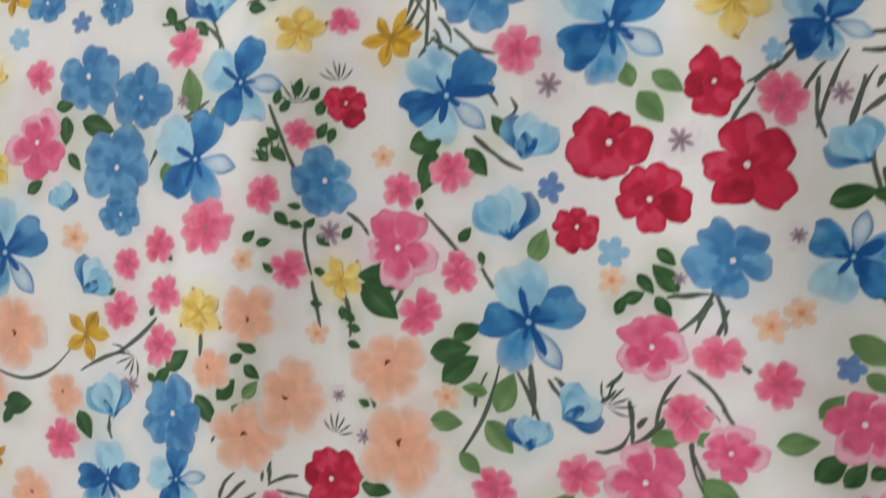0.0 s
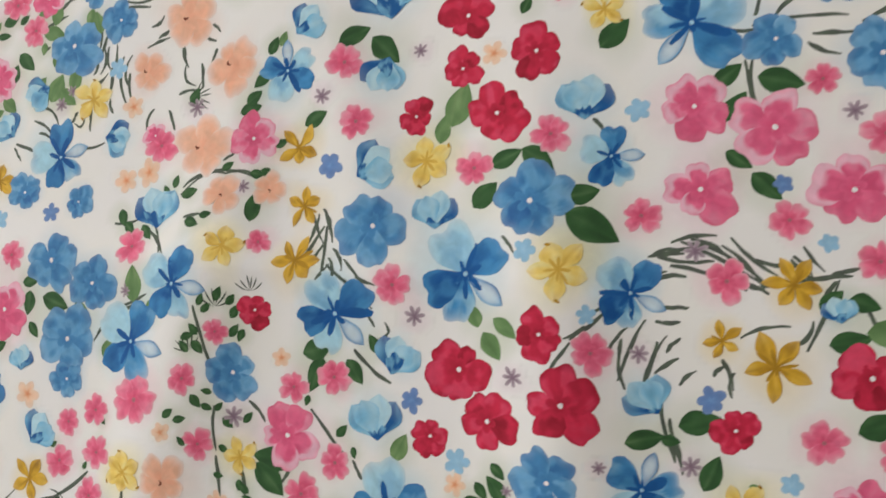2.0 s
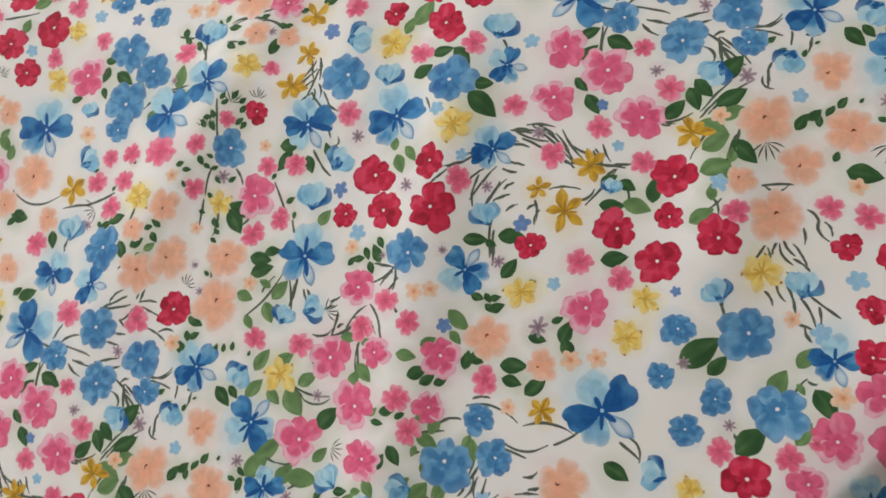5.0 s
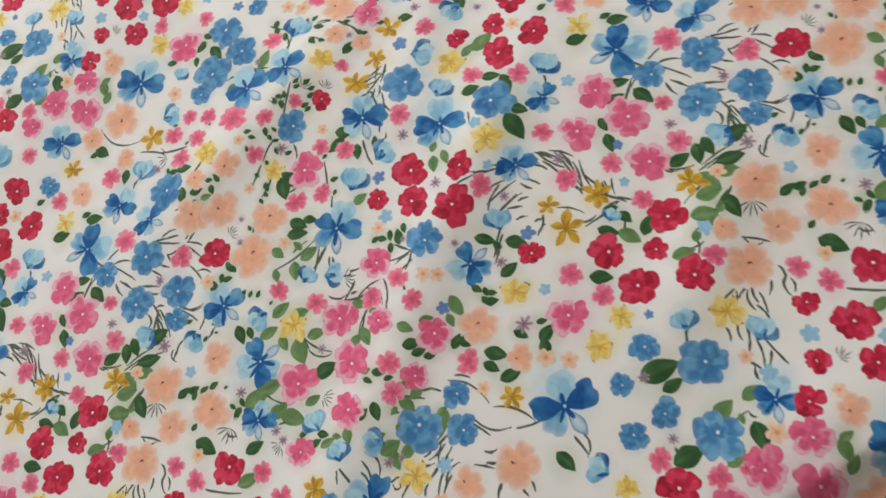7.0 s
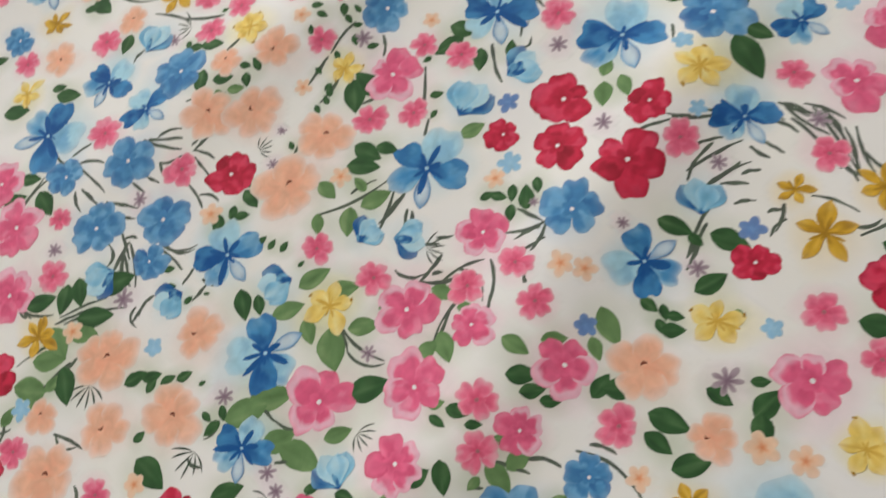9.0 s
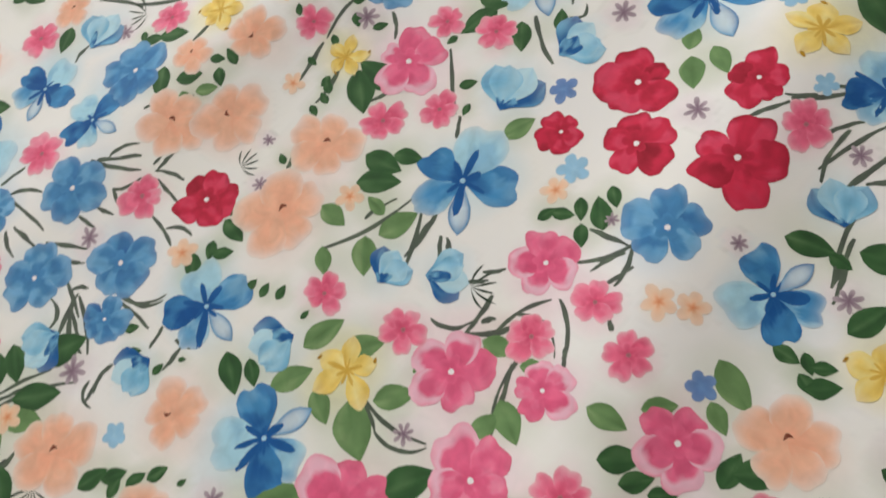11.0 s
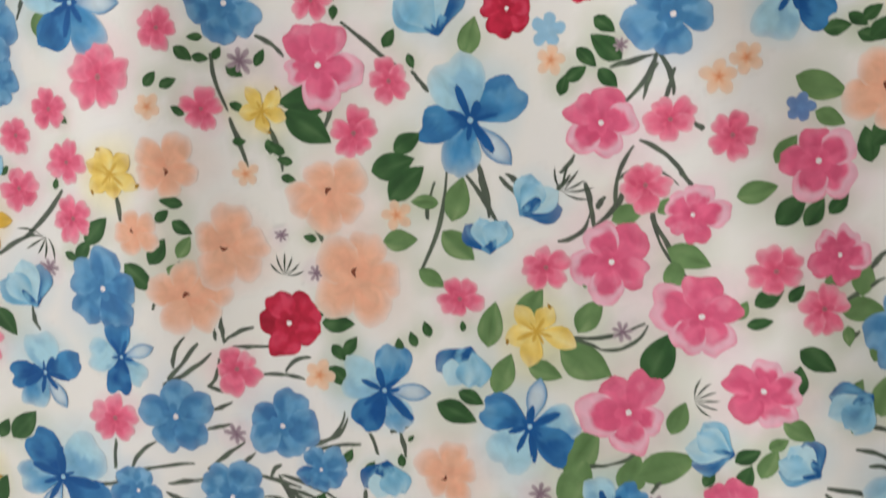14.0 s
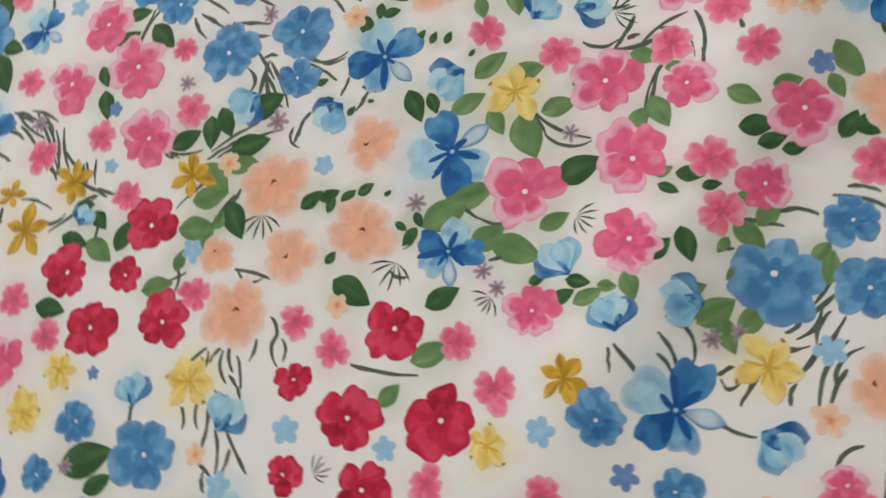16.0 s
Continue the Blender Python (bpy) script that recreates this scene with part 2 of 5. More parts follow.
class Sheet:
    """Collects painted grids that lie on the cloth; each grid is one brush mark."""

    def __init__(self):
        self.verts, self.faces, self.dye = [], [], []

    def grid(self, place, paint, nu, nv, level, thin=False):
        """place(u, v) gives millimetres, paint(u, v) a colour and a strength; u from 0 to 1, v from -1 to 1."""
        base = len(self.verts)
        for i in range(nu + 1):
            for j in range(nv + 1):
                u, v = i / nu, 2 * j / nv - 1
                x, y = place(u, v)
                fall = 0.15 if i == nu or (thin and j in (0, nv)) else 1.0
                self.verts.append((x, y, FILM + SLAB * level * fall))
                c, a = paint(u, v)
                self.dye.append((*c, a))
        for i in range(nu):
            for j in range(nv):
                k = base + i * (nv + 1) + j
                self.faces.append((k, k + nv + 1, k + nv + 2, k + 1))
        return self

    def mesh(self, name):
        me = bpy.data.meshes.new(name)
        at = np.array(self.verts)
        x, y = at[:, 0].copy(), at[:, 1].copy()
        at[:, 2] += sampled(HEIGHTS, x, y)
        inside = past_hem(x, y) < 0
        me.from_pydata((at / 1000).tolist(), [], [f for f in self.faces if inside[list(f)].all()])
        dye = np.array(self.dye)
        under = np.stack([sampled(TINT[:, :, c], x, y) for c in range(4)], 1)
        a = dye[:, 3:4]
        dye[:, :3] = dye[:, :3] * a + under[:, :3] * (1 - a)
        dye[:, 3:4] = a + under[:, 3:4] * (1 - a)
        dye[:, :3] /= np.maximum(dye[:, 3:4], 1e-4)
        layer = me.color_attributes.new("dye", "FLOAT_COLOR", "POINT")
        layer.data.foreach_set("color", dye.astype(np.float32).ravel())
        me.shade_smooth()
        lean = np.stack([-sampled(SLOPE_X, x, y), -sampled(SLOPE_Y, x, y), np.ones(len(x))], 1)
        me.normals_split_custom_set_from_vertices((lean / np.linalg.norm(lean, axis=1, keepdims=True)).tolist())
        return me


def blend(a, b, k):
    k = max(0.0, min(1.0, k))
    return tuple(p + (q - p) * k for p, q in zip(a, b))


def fuzz(*at):
    return noise.noise(Vector(at))


def patch(k, edge=0.12):
    """A brush mark's soft-edged step from -0.5 to 0.5."""
    q = max(0.0, min(1.0, k / edge * 0.5 + 0.5))
    return q * q * (3 - 2 * q) - 0.5


def petal(x, y, turn, half, length, hue, seed, ruffle=0.06, notch=0.0, soft=0.0, dark_heart=0.0, pale_tip=0.0, tone=0.0, round_=0.34, pale=0.0, rim=0.5, mottle=1.0):
    """A fan-shaped petal from the flower's middle: place and paint functions. Angles in radians."""
    base, deep, light = hue

    def place(u, v):
        reach = length * (1 - round_ * abs(v) ** 2.6 - notch * math.exp(-(v / 0.22) ** 2))
        reach *= 1 + ruffle * (1.5 * fuzz(v * 1.3, seed, 1.7) + 0.55 * fuzz(v * 3.4, seed, 8.1))
        a = turn + v * half * (1.12 - 0.12 * u)
        return x + reach * u * math.cos(a), y + reach * u * math.sin(a)

    def paint(u, v):
        px, py = place(u, v)
        f = 2.6 / length
        k = tone + mottle * (0.85 * patch(fuzz(px * f + seed, py * f, seed * 3.1)) + 0.25 * patch(fuzz(px * f * 1.8, py * f * 1.8 + seed, 4.4), 0.3))
        k += 0.10 * fuzz(v * 5.0, u * 1.3 + seed, 2.4)
        k += dark_heart * (1 - u) ** 1.5 * 1.4 - pale_tip * max(0.0, u - 0.55) * 2.0
        c = blend(base, deep, k) if k > 0 else blend(base, light, -k)
        if pale:
            lip = 0.70 + 0.16 * fuzz(v * 1.6, seed, 5)
            c = blend(c, light, pale * max(0.0, min(1.0, (u - lip) / 0.08)))
        edge = max(0.0, min(1.0, (u - 0.88 + 0.06 * fuzz(v * 3, seed, 2)) / 0.08))
        c = blend(c, base if pale else deep, edge * rim * (0.55 + 0.9 * fuzz(v * 1.7, seed, 6.5)) * (1 - 0.6 * soft))
        a = 1.0 - soft * max(0.0, (u - 0.7) / 0.3) ** 1.4 * 0.9
        a *= 1 - (0.25 if soft > 0.2 else 0.0) * max(0.0, (u - 0.9) / 0.1)
        return c, a

    return place, paint


def blade(x, y, turn, length, width, hue, seed, belly=0.45, tone=0.0, rib=0.0, soft=0.0, hollow=0.0, curl=0.0):
    """A spindle from foot to tip: for leaves, pansy petals and pointed petals."""
    base, deep, light = hue
    ca, sa = math.cos(turn), math.sin(turn)
    p = math.log(0.5) / math.log(belly)

    def place(u, v):
        w = width * 0.5 * math.sin(math.pi * min(0.999, max(0.001, u)) ** p) ** 0.9
        w *= 1 + 0.10 * fuzz(u * 4, seed, v * 0.3 + 2)
        s, d = u * length, v * w + curl * length * math.sin(math.pi * u)
        return x + s * ca - d * sa, y + s * sa + d * ca

    def paint(u, v):
        k = 0.9 * fuzz(v * 1.4 + seed, u * 2.2, seed * 1.7) + tone + 0.25 * (v > 0.05) * (rib > 0)
        k += rib * math.exp(-(v / 0.16) ** 2)
        c = blend(base, deep, k) if k > 0 else blend(base, light, -k)
        if hollow:
            c = blend(c, blend(light, HUES["white"][0], 0.6), hollow * (1 - abs(v) ** 3) * min(1, u * 2) * (1 - max(0, u - 0.75) * 3.6))
        a = 1.0 - soft * max(0.0, (u - 0.6) / 0.4) * 0.9
        return c, a

    return place, paint


def disc(x, y, r, hue, tone, alpha=1.0, fade=0.0, seed=0.0, lobes=0, depth=0.0, turn=0.0, heart=None, ground=None):
    """A round or lobed spot; heart: the tone in its middle."""
    base, deep, light = hue
    mixed = lambda k: blend(base, deep, k) if k > 0 else blend(base, light, -k)

    def place(u, v):
        a = math.pi * v
        q = r * u * (1 + 0.16 * fuzz(math.cos(a) * 1.3 + seed, math.sin(a) * 1.3, seed))
        if depth >= 1:
            q *= 0.16 + 0.84 * abs(math.cos(lobes * (a - turn) / 2 + 1.5 * fuzz(math.cos(a) * 0.8, math.sin(a) * 0.8, seed))) ** 1.6 * max(0.15, 0.6 + 1.3 * fuzz(math.cos(a) * 1.1 + seed, math.sin(a) * 1.1, 7))
        elif lobes:
            q *= 1 - depth + depth * abs(math.cos(lobes * (a - turn) / 2)) ** 0.7 * (1 + 0.35 * fuzz(math.cos(a) + seed, math.sin(a), 3))
        return x + q * math.cos(a), y + q * math.sin(a)

    def paint(u, v):
        k = tone if heart is None else heart + (tone - heart) * min(1.0, u * 2.2)
        k += 0.25 * fuzz(u * 2 + seed, v * 4, 1.5) if lobes else 0.0
        if ground:
            return blend(mixed(k), ground, 1 - alpha * (1 - fade * u ** 1.5)), 1.0
        return mixed(k), alpha * (1 - fade * u ** 1.5)

    return place, paint


COUNT = {"n": 0}


def in_reach(x, y):
    return -490 < x < 355 and -365 < y < 305 and past_hem(x, y) < 8


# kind: how far its pale bleed reaches in radii, how strong it is, and how far it lies ahead of the middle
BLEED = {"rose": (1.5, 0.65, 0.1), "pink": (1.4, 0.55, 0.1), "peach": (1.4, 0.8, 0.0), "blue": (1.25, 0.4, 0.2), "pansy": (1.2, 0.75, 0.35), "bell": (1.3, 0.5, 0.1),
         "yellow": (1.45, 0.8, 0.0), "gold": (1.3, 0.5, 0.0), "mauve": (1.7, 0.9, 0.0), "orange": (1.4, 0.5, 0.0)}
BLOOMS = []


def repeats():
    """Shifts of the print's repeat over the cloth, the unshifted one first."""
    out = [(i * REPEAT_A[0] + j * REPEAT_B[0], i * REPEAT_A[1] + j * REPEAT_B[1]) for i in range(-3, 4) for j in range(-2, 3)]
    return sorted(out, key=lambda s: abs(s[0]) + abs(s[1]))


SHIFTS = repeats()
STRAY = {"leaf": Sheet(), "stem": Sheet()}
NAMES = {"red": "red_flower", "rose": "ruffled_pink_flower", "pink": "small_pink_flower", "peach": "peach_flower", "blue": "blue_flower", "pansy": "blue_pansy",
         "bell": "pale_blue_bell", "yellow": "yellow_flower", "gold": "golden_flower", "mauve": "mauve_starlet", "star": "pale_blue_starlet",
         "navy": "dark_blue_starlet", "orange": "orange_starlet", "sprig": "grey_green_sprig"}


def bloom(kind, x, y, size, turn):
    """A printed flower of a kind, at every repeat of the print that lies on the cloth. Millimetres and degrees."""
    COUNT["n"] += 1
    seed = COUNT["n"] * 0.731
    reach, strength, ahead = BLEED.get(kind, (0, 0, 0))
    for sx, sy in SHIFTS:
        if in_reach(x + sx, y + sy):
            if strength:
                off = ahead * size / 2
                wash(x + sx + off * math.cos(radians(turn)), y + sy + off * math.sin(radians(turn)), size / 2 * reach, HUES[kind], strength, seed)
            BLOOMS.append((kind, x + sx, y + sy, size / 2, radians(turn), seed, 5 + (COUNT["n"] % 6) * 1.1))


def lay(name, sheet, parent, label=""):
    return part_of(name, sheet.mesh(name), DYE, parent, label)


def wash(x, y, r, hue, strength, seed):
    """The pale bleed of colour round a flower, soaked into the cloth itself; premultiplied, laid over what is there."""
    i0, i1 = max(0, int((x - r * 1.3 - XMIN) / STEP)), min(TINT.shape[1], int((x + r * 1.3 - XMIN) / STEP) + 2)
    j0, j1 = max(0, int((y - r * 1.3 - YMIN) / STEP)), min(TINT.shape[0], int((y + r * 1.3 - YMIN) / STEP) + 2)
    for j in range(j0, j1):
        for i in range(i0, i1):
            dx, dy = XMIN + i * STEP - x, YMIN + j * STEP - y
            q = math.hypot(dx, dy) / (r * (1 + 0.5 * fuzz(dx / r * 0.9 + seed, dy / r * 0.9, seed)))
            if q < 1:
                a = 0.8 * strength * (1 - q * q) ** 1.3
                TINT[j, i] = TINT[j, i] * (1 - a) + np.array((*hue[2], 1.0)) * a


def round_flower(kind, x, y, r, turn, seed, level):
    """Five broad uneven petals round a pale eye: red, blue, pink, rose and peach flowers."""
    hue = HUES[kind]
    top = level + 4.5
    if kind == "peach":
        eye = Sheet().grid(*blade(x - 0.1 * r, y, turn, 0.24 * r, 0.10 * r, HUES["brown"], seed, curl=0.35), 6, 2, top)
    elif kind == "pink":
        eye = Sheet().grid(*disc(x, y, r * 0.13, (hue[1], HUES["brown"][1], hue[1]), 0.6, 0.9, 0.3, seed), 3, 10, top + 1.0)
    else:
        eye = Sheet().grid(*disc(x, y, r * 0.10, HUES["white"], 0.25, 1.0, 0.0, seed), 3, 12, top + 1.2)
    ob = lay(NAMES[kind], eye, FABRIC)
    if kind != "peach":
        reach, depth = {"pink": (0.5, 0.6), "blue": (0.42, 0.55)}.get(kind, (0.42, 0.5))
        lay("throat", Sheet().grid(*disc(x - 0.04 * r, y + 0.02 * r, r * reach, hue, 0.9, 0.75 if kind != "blue" else 0.45, 1.0, seed, 5, depth, turn, ground=blend(hue[0], hue[1], 0.1)), 5, 25, top - 0.6), ob)
    n = 5
    order = (0, 2, 4, 1, 3)
    dark_one = int(seed * 10) % 5
    for rank, k in enumerate(order):
        s = seed + k * 5.37
        a = turn + k * math.tau / n + 0.42 * fuzz(s, 1, 1)
        grow = 0.97 + 0.42 * fuzz(s, 7, 3)
        half = math.pi / n * max(1.06, 1.18 + 0.4 * fuzz(s, 3, 9))
        args = {"red": dict(ruffle=0.10, notch=0.05, dark_heart=0.25, tone=0.42 if k == dark_one else 0.5 * fuzz(s, 9, 9) - 0.15, rim=0.8, mottle=0.7, round_=0.36),
                "rose": dict(ruffle=0.12, notch=0.06, dark_heart=0.2, tone=0.12 + 0.4 * fuzz(s, 9, 9), pale=0.9 if (k - dark_one) % 5 < 3 else 0.0, soft=0.1, rim=0.9, mottle=0.55, round_=0.42),
                "pink": dict(ruffle=0.10, notch=0.10, dark_heart=0.25, pale_tip=0.3, soft=0.3, round_=0.5, mottle=0.4, tone=0.05 + 0.5 * fuzz(s, 9, 9)),
                "peach": dict(ruffle=0.10, notch=0.04, dark_heart=0.3, pale_tip=0.4, soft=0.65, rim=0.1, mottle=0.25, round_=0.4, tone=0.3 * fuzz(s, 9, 9)),
                "blue": dict(ruffle=0.11, notch=0.06, dark_heart=0.2, tone=0.8 * fuzz(s, 2, 5), soft=0.15, rim=0.3, mottle=0.8, round_=0.36)}[kind]
        fine = r > 7
        lay("petal", Sheet().grid(*petal(x, y, a, half, r * grow * {"peach": 1.07, "blue": 1.04, "pink": 1.04, "red": 0.96}.get(kind, 1.04), hue, s, **args), 10 if fine else 6, 18 if r > 9 else 12 if fine else 8, level + rank * 0.8), ob)


def pansy(kind, x, y, r, turn, seed, level):
    """A wild pansy: a pale upper petal, two darker side petals, an outlined loop and a pale lower petal; dark strokes run out of the throat."""
    hue = HUES[kind]
    ob = lay(NAMES[kind], Sheet().grid(*disc(x, y, r * 0.78, (hue[1], hue[1], hue[0]), 0.2, 1.0, 0.25, seed, 7, 1.0, turn, ground=blend(hue[0], hue[1], 0.4)), 6, 56, level + 4.4), FABRIC)
    lay("eye", Sheet().grid(*disc(x, y, r * 0.09, hue, -0.75, 0.9, 0.0, seed), 2, 8, level + 6.2), ob)
    low = -0.6 + 0.9 * fuzz(seed, 11, 2)
    marks = ((0.0, 1.08, 0.70, -1.0, 0.5), (-1.40, 1.05, 0.58, 0.1, 0.05), (1.45, 1.02, 0.56, 0.4, 0.0), (2.45, 1.0, 0.56, low, 0.3))
    for rank, (at, reach, half, tone, soft) in enumerate(marks):
        s = seed + rank * 3.3
        lay("petal", Sheet().grid(*petal(x, y, turn + at + 0.2 * fuzz(s, 4, 4), half * 1.1, r * reach * (1 + 0.2 * fuzz(s, 6, 1)), hue, s, ruffle=0.12, notch=0.1, tone=tone + 0.5 * fuzz(s, 1, 8), soft=soft, dark_heart=0.5 if tone > -0.9 else 0.25,
                                          round_=0.42, rim=0.35, mottle=0.6), 10, 14, level + (3 - rank) * 0.8), ob)
    lay("petal", Sheet().grid(*blade(x, y, turn - 2.75, r * 1.02, r * 0.40, hue, seed, belly=0.62, tone=0.15, hollow=0.85), 10, 8, level + 3.6), ob)


def bell(kind, x, y, r, turn, seed, level):
    """A half-open pale blue cup seen from the side, in a dark ragged calyx."""
    hue = HUES[kind]
    bx, by = x - 0.72 * r * math.cos(turn), y - 0.72 * r * math.sin(turn)
    ob = lay(NAMES[kind], Sheet().grid(*petal(bx, by, turn, 0.95, r * 0.62, (hue[1], hue[1], hue[0]), seed, ruffle=0.9, tone=-0.25, rim=0.0), 6, 16, level + 3.6), FABRIC)
    flip = 1 if int(seed * 7) % 2 else -1
    for rank, (at, tone, grow) in enumerate(((-0.6, 0.9, 1.5), (0.55, 0.0, 1.5), (-0.18, -0.85, 1.6), (0.28, -0.3, 1.45))):
        s = seed + rank * 2.9
        lay("petal", Sheet().grid(*blade(bx, by, turn + at * flip, r * grow * (1 + 0.14 * fuzz(s, 2, 2)), r * 1.0, hue, s, belly=0.66, tone=tone + 0.5 * fuzz(s, 5, 5), soft=0.2), 9, 8, level + rank * 0.8), ob)


def star_flower(kind, x, y, r, turn, seed, level):
    """Ragged narrow petals in a pale bleed: yellow flowers with brown-flecked tips, and golden ones."""
    hue = HUES[kind]
    pale = kind == "yellow"
    ob = lay(NAMES[kind], Sheet().grid(*disc(x, y, r * 0.6, (hue[1], hue[1], hue[0]), 0.0, 0.85, 0.4, seed, 8, 1.0, turn, ground=hue[0]), 6, 56, level + 5.2), FABRIC)
    n = 5 + int(seed * 3) % 2
    for k in range(n):
        s = seed + k * 4.7
        a = turn + k * math.tau / n + 0.55 * fuzz(s, 1, 2)
        length = r * (0.95 + 0.5 * fuzz(s, 8, 2))
        curl = 0.2 * fuzz(s, 6, 6)
        lay("petal", Sheet().grid(*blade(x, y, a, length, r * ((0.60 if pale else 0.46) + 0.25 * fuzz(s, 4, 4)), hue, s, belly=0.58, tone=0.7 * fuzz(s, 2, 2) - (0.15 if pale else 0), rib=0.3, soft=0.45 if pale else 0.1,
                                          curl=curl), 8, 5, level + k * 0.7), ob)
        if pale and k % 2:
            lay("fleck", Sheet().grid(*blade(x + length * 0.9 * math.cos(a), y + length * 0.9 * math.sin(a), a + 1.2, r * 0.2, r * 0.10, HUES["gold"], s, tone=0.8), 3, 2, level + 5.0), ob)


def starlet(kind, x, y, r, turn, seed, level):
    """A tiny five-lobed flower with a darker or paler heart."""
    hue = HUES[kind]
    if kind == "mauve":
        ob = lay(NAMES[kind], Sheet().grid(*disc(x, y, r * 0.8, hue, 0.9, 0.95, 0.4, seed, 7, 0.8, turn, heart=1.0), 4, 42, level + 0.6), FABRIC)
        return
    heart = {"orange": 1.0}.get(kind, -0.5)
    lay(NAMES[kind], Sheet().grid(*disc(x, y, r * 1.1, hue, -0.05 if kind != "orange" else -0.2, 0.95, 0.35 if kind == "orange" else 0.1, seed, 5, 0.45, turn, heart=heart), 5, 30, level), FABRIC)


def sprig(kind, x, y, r, turn, seed, level):
    """A little tuft of fine dark twigs."""
    ob = None
    bx, by = x - 0.8 * r * math.cos(turn), y - 0.8 * r * math.sin(turn)
    for k in range(6):
        a = turn + (k - 2.5) * 0.42 + 0.2 * fuzz(seed, k, 1)
        reach = r * (1.4 + 0.6 * fuzz(seed, k, 4))
        g = Sheet().grid(*blade(bx + 0.2 * r * fuzz(seed, k, 9), by, a, reach, r * 0.12, HUES["stem"], seed + k, belly=0.6, tone=0.5, curl=0.10 * (k - 2.5) / 2.5), 6, 2, 1.5 + 0.1 * k)
        if ob is None:
            ob = lay(NAMES[kind], g, FABRIC)
        else:
            lay("twig", g, ob)


KINDS = {"red": round_flower, "rose": round_flower, "pink": round_flower, "peach": round_flower, "blue": round_flower, "pansy": pansy, "bell": bell,
         "yellow": star_flower, "gold": star_flower, "mauve": starlet, "star": starlet, "navy": starlet, "orange": starlet, "sprig": sprig}


def leaf(kind, x0, y0, x1, y1):
    """A printed leaf from its foot to its tip."""
    COUNT["n"] += 1
    seed = COUNT["n"] * 0.917
    length, turn = math.hypot(x1 - x0, y1 - y0), math.atan2(y1 - y0, x1 - x0)
    wide = max(1.5, length * (0.66 + 0.16 * fuzz(seed, 1, 1)))
    for n, (sx, sy) in enumerate(SHIFTS):
        if not in_reach(x0 + sx, y0 + sy):
            continue
        wash((x0 + x1) / 2 + sx, (y0 + y1) / 2 + sy, length * 0.9 + 2, HUES["olive"], 0.3, seed)
        sheet = Sheet() if n == 0 else STRAY["leaf"]
        sheet.grid(*blade(x0 + sx, y0 + sy, turn, length * 1.14, wide, HUES[kind], seed, belly=0.42, rib=-0.35 if kind == "dark" else 0.3, tone=0.05, curl=0.05 * fuzz(seed, 2, 2)), 9, 6, 2.4 + COUNT["n"] % 5 * 0.4, True)
        if n == 0:
            lay("leaf", sheet, FABRIC, "dark green printed leaf" if kind == "dark" else "olive green printed leaf")


def stem(x0, y0, x1, y1, bend):
    """A thin printed stem between two places, bowed sideways by bend."""
    COUNT["n"] += 1
    seed = COUNT["n"] * 0.613
    dx, dy = x1 - x0, y1 - y0
    length = math.hypot(dx, dy)
    nx, ny = -dy / length, dx / length

    def place_at(sx, sy):
        def place(u, v):
            w = (0.62 + 0.42 * fuzz(u * 3, seed, 1) + 0.22 * (1 - u)) * (0.35 + 0.65 * math.sin(math.pi * min(0.98, max(0.02, u))) ** 0.5)
            b = bend * 4 * u * (1 - u) + 0.35 * fuzz(u * 4, seed, 6)
            return x0 + sx + dx * u + nx * (b + v * w), y0 + sy + dy * u + ny * (b + v * w)
        return place

    def paint(u, v):
        k = fuzz(u * 5, seed, 3) + 0.25
        return (blend(HUES["stem"][0], HUES["stem"][1], k) if k > 0 else blend(HUES["stem"][0], HUES["stem"][2], -k)), 0.92

    for n, (sx, sy) in enumerate(SHIFTS):
        if not (in_reach(x0 + sx, y0 + sy) and in_reach(x1 + sx, y1 + sy)):
            continue
        sheet = Sheet() if n == 0 else STRAY["stem"]
        sheet.grid(place_at(sx, sy), paint, 12, 4, 1.2 + COUNT["n"] % 4 * 0.25, True)
        if n == 0:
            lay("stem", sheet, FABRIC)


# red
bloom("red", -120.0, -79.7, 24.7, 32)
bloom("red", -132.7, -213.3, 25.6, 99)
bloom("red", -23.2, -187.6, 25.3, 33)
bloom("red", -24.1, 34.8, 28.1, 135)
bloom("red", 16.2, 25.8, 29.3, 174)
bloom("red", -11.7, 16.5, 24.6, 128)
bloom("red", -34.4, 8.2, 18.0, 159)
bloom("red", 7.0, 50.7, 19.2, 334)
bloom("red", -113.3, 51.5, 16.3, 293)
bloom("red", -152.2, -249.4, 25.8, 50)
bloom("red", -128.9, -235.1, 17.6, 190)
bloom("red", -127.6, -259.7, 24.3, 265)
bloom("red", -102.4, -239.5, 23.9, 281)
bloom("red", -43.3, -224.0, 16.5, 270)
bloom("red", -18.0, -222.2, 25.1, 334)
bloom("red", 9.7, -202.8, 27.8, 52)
bloom("red", -25.4, -251.7, 16.7, 20)
bloom("red", 1.2, -237.7, 22.2, 176)
bloom("red", -30.7, 174.9, 25.0, 95)
bloom("red", -31.3, 153.1, 17.5, 335)
bloom("red", -1.8, 158.9, 24.0, 28)
bloom("red", -49.4, 133.7, 18.5, 59)
bloom("red", -15.7, 134.5, 24.5, 179)
bloom("red", 76.0, 22.7, 18.4, 321)
bloom("red", -312.0, -4.3, 18.6, 123)
bloom("red", -348.2, -78.8, 27.0, 206)
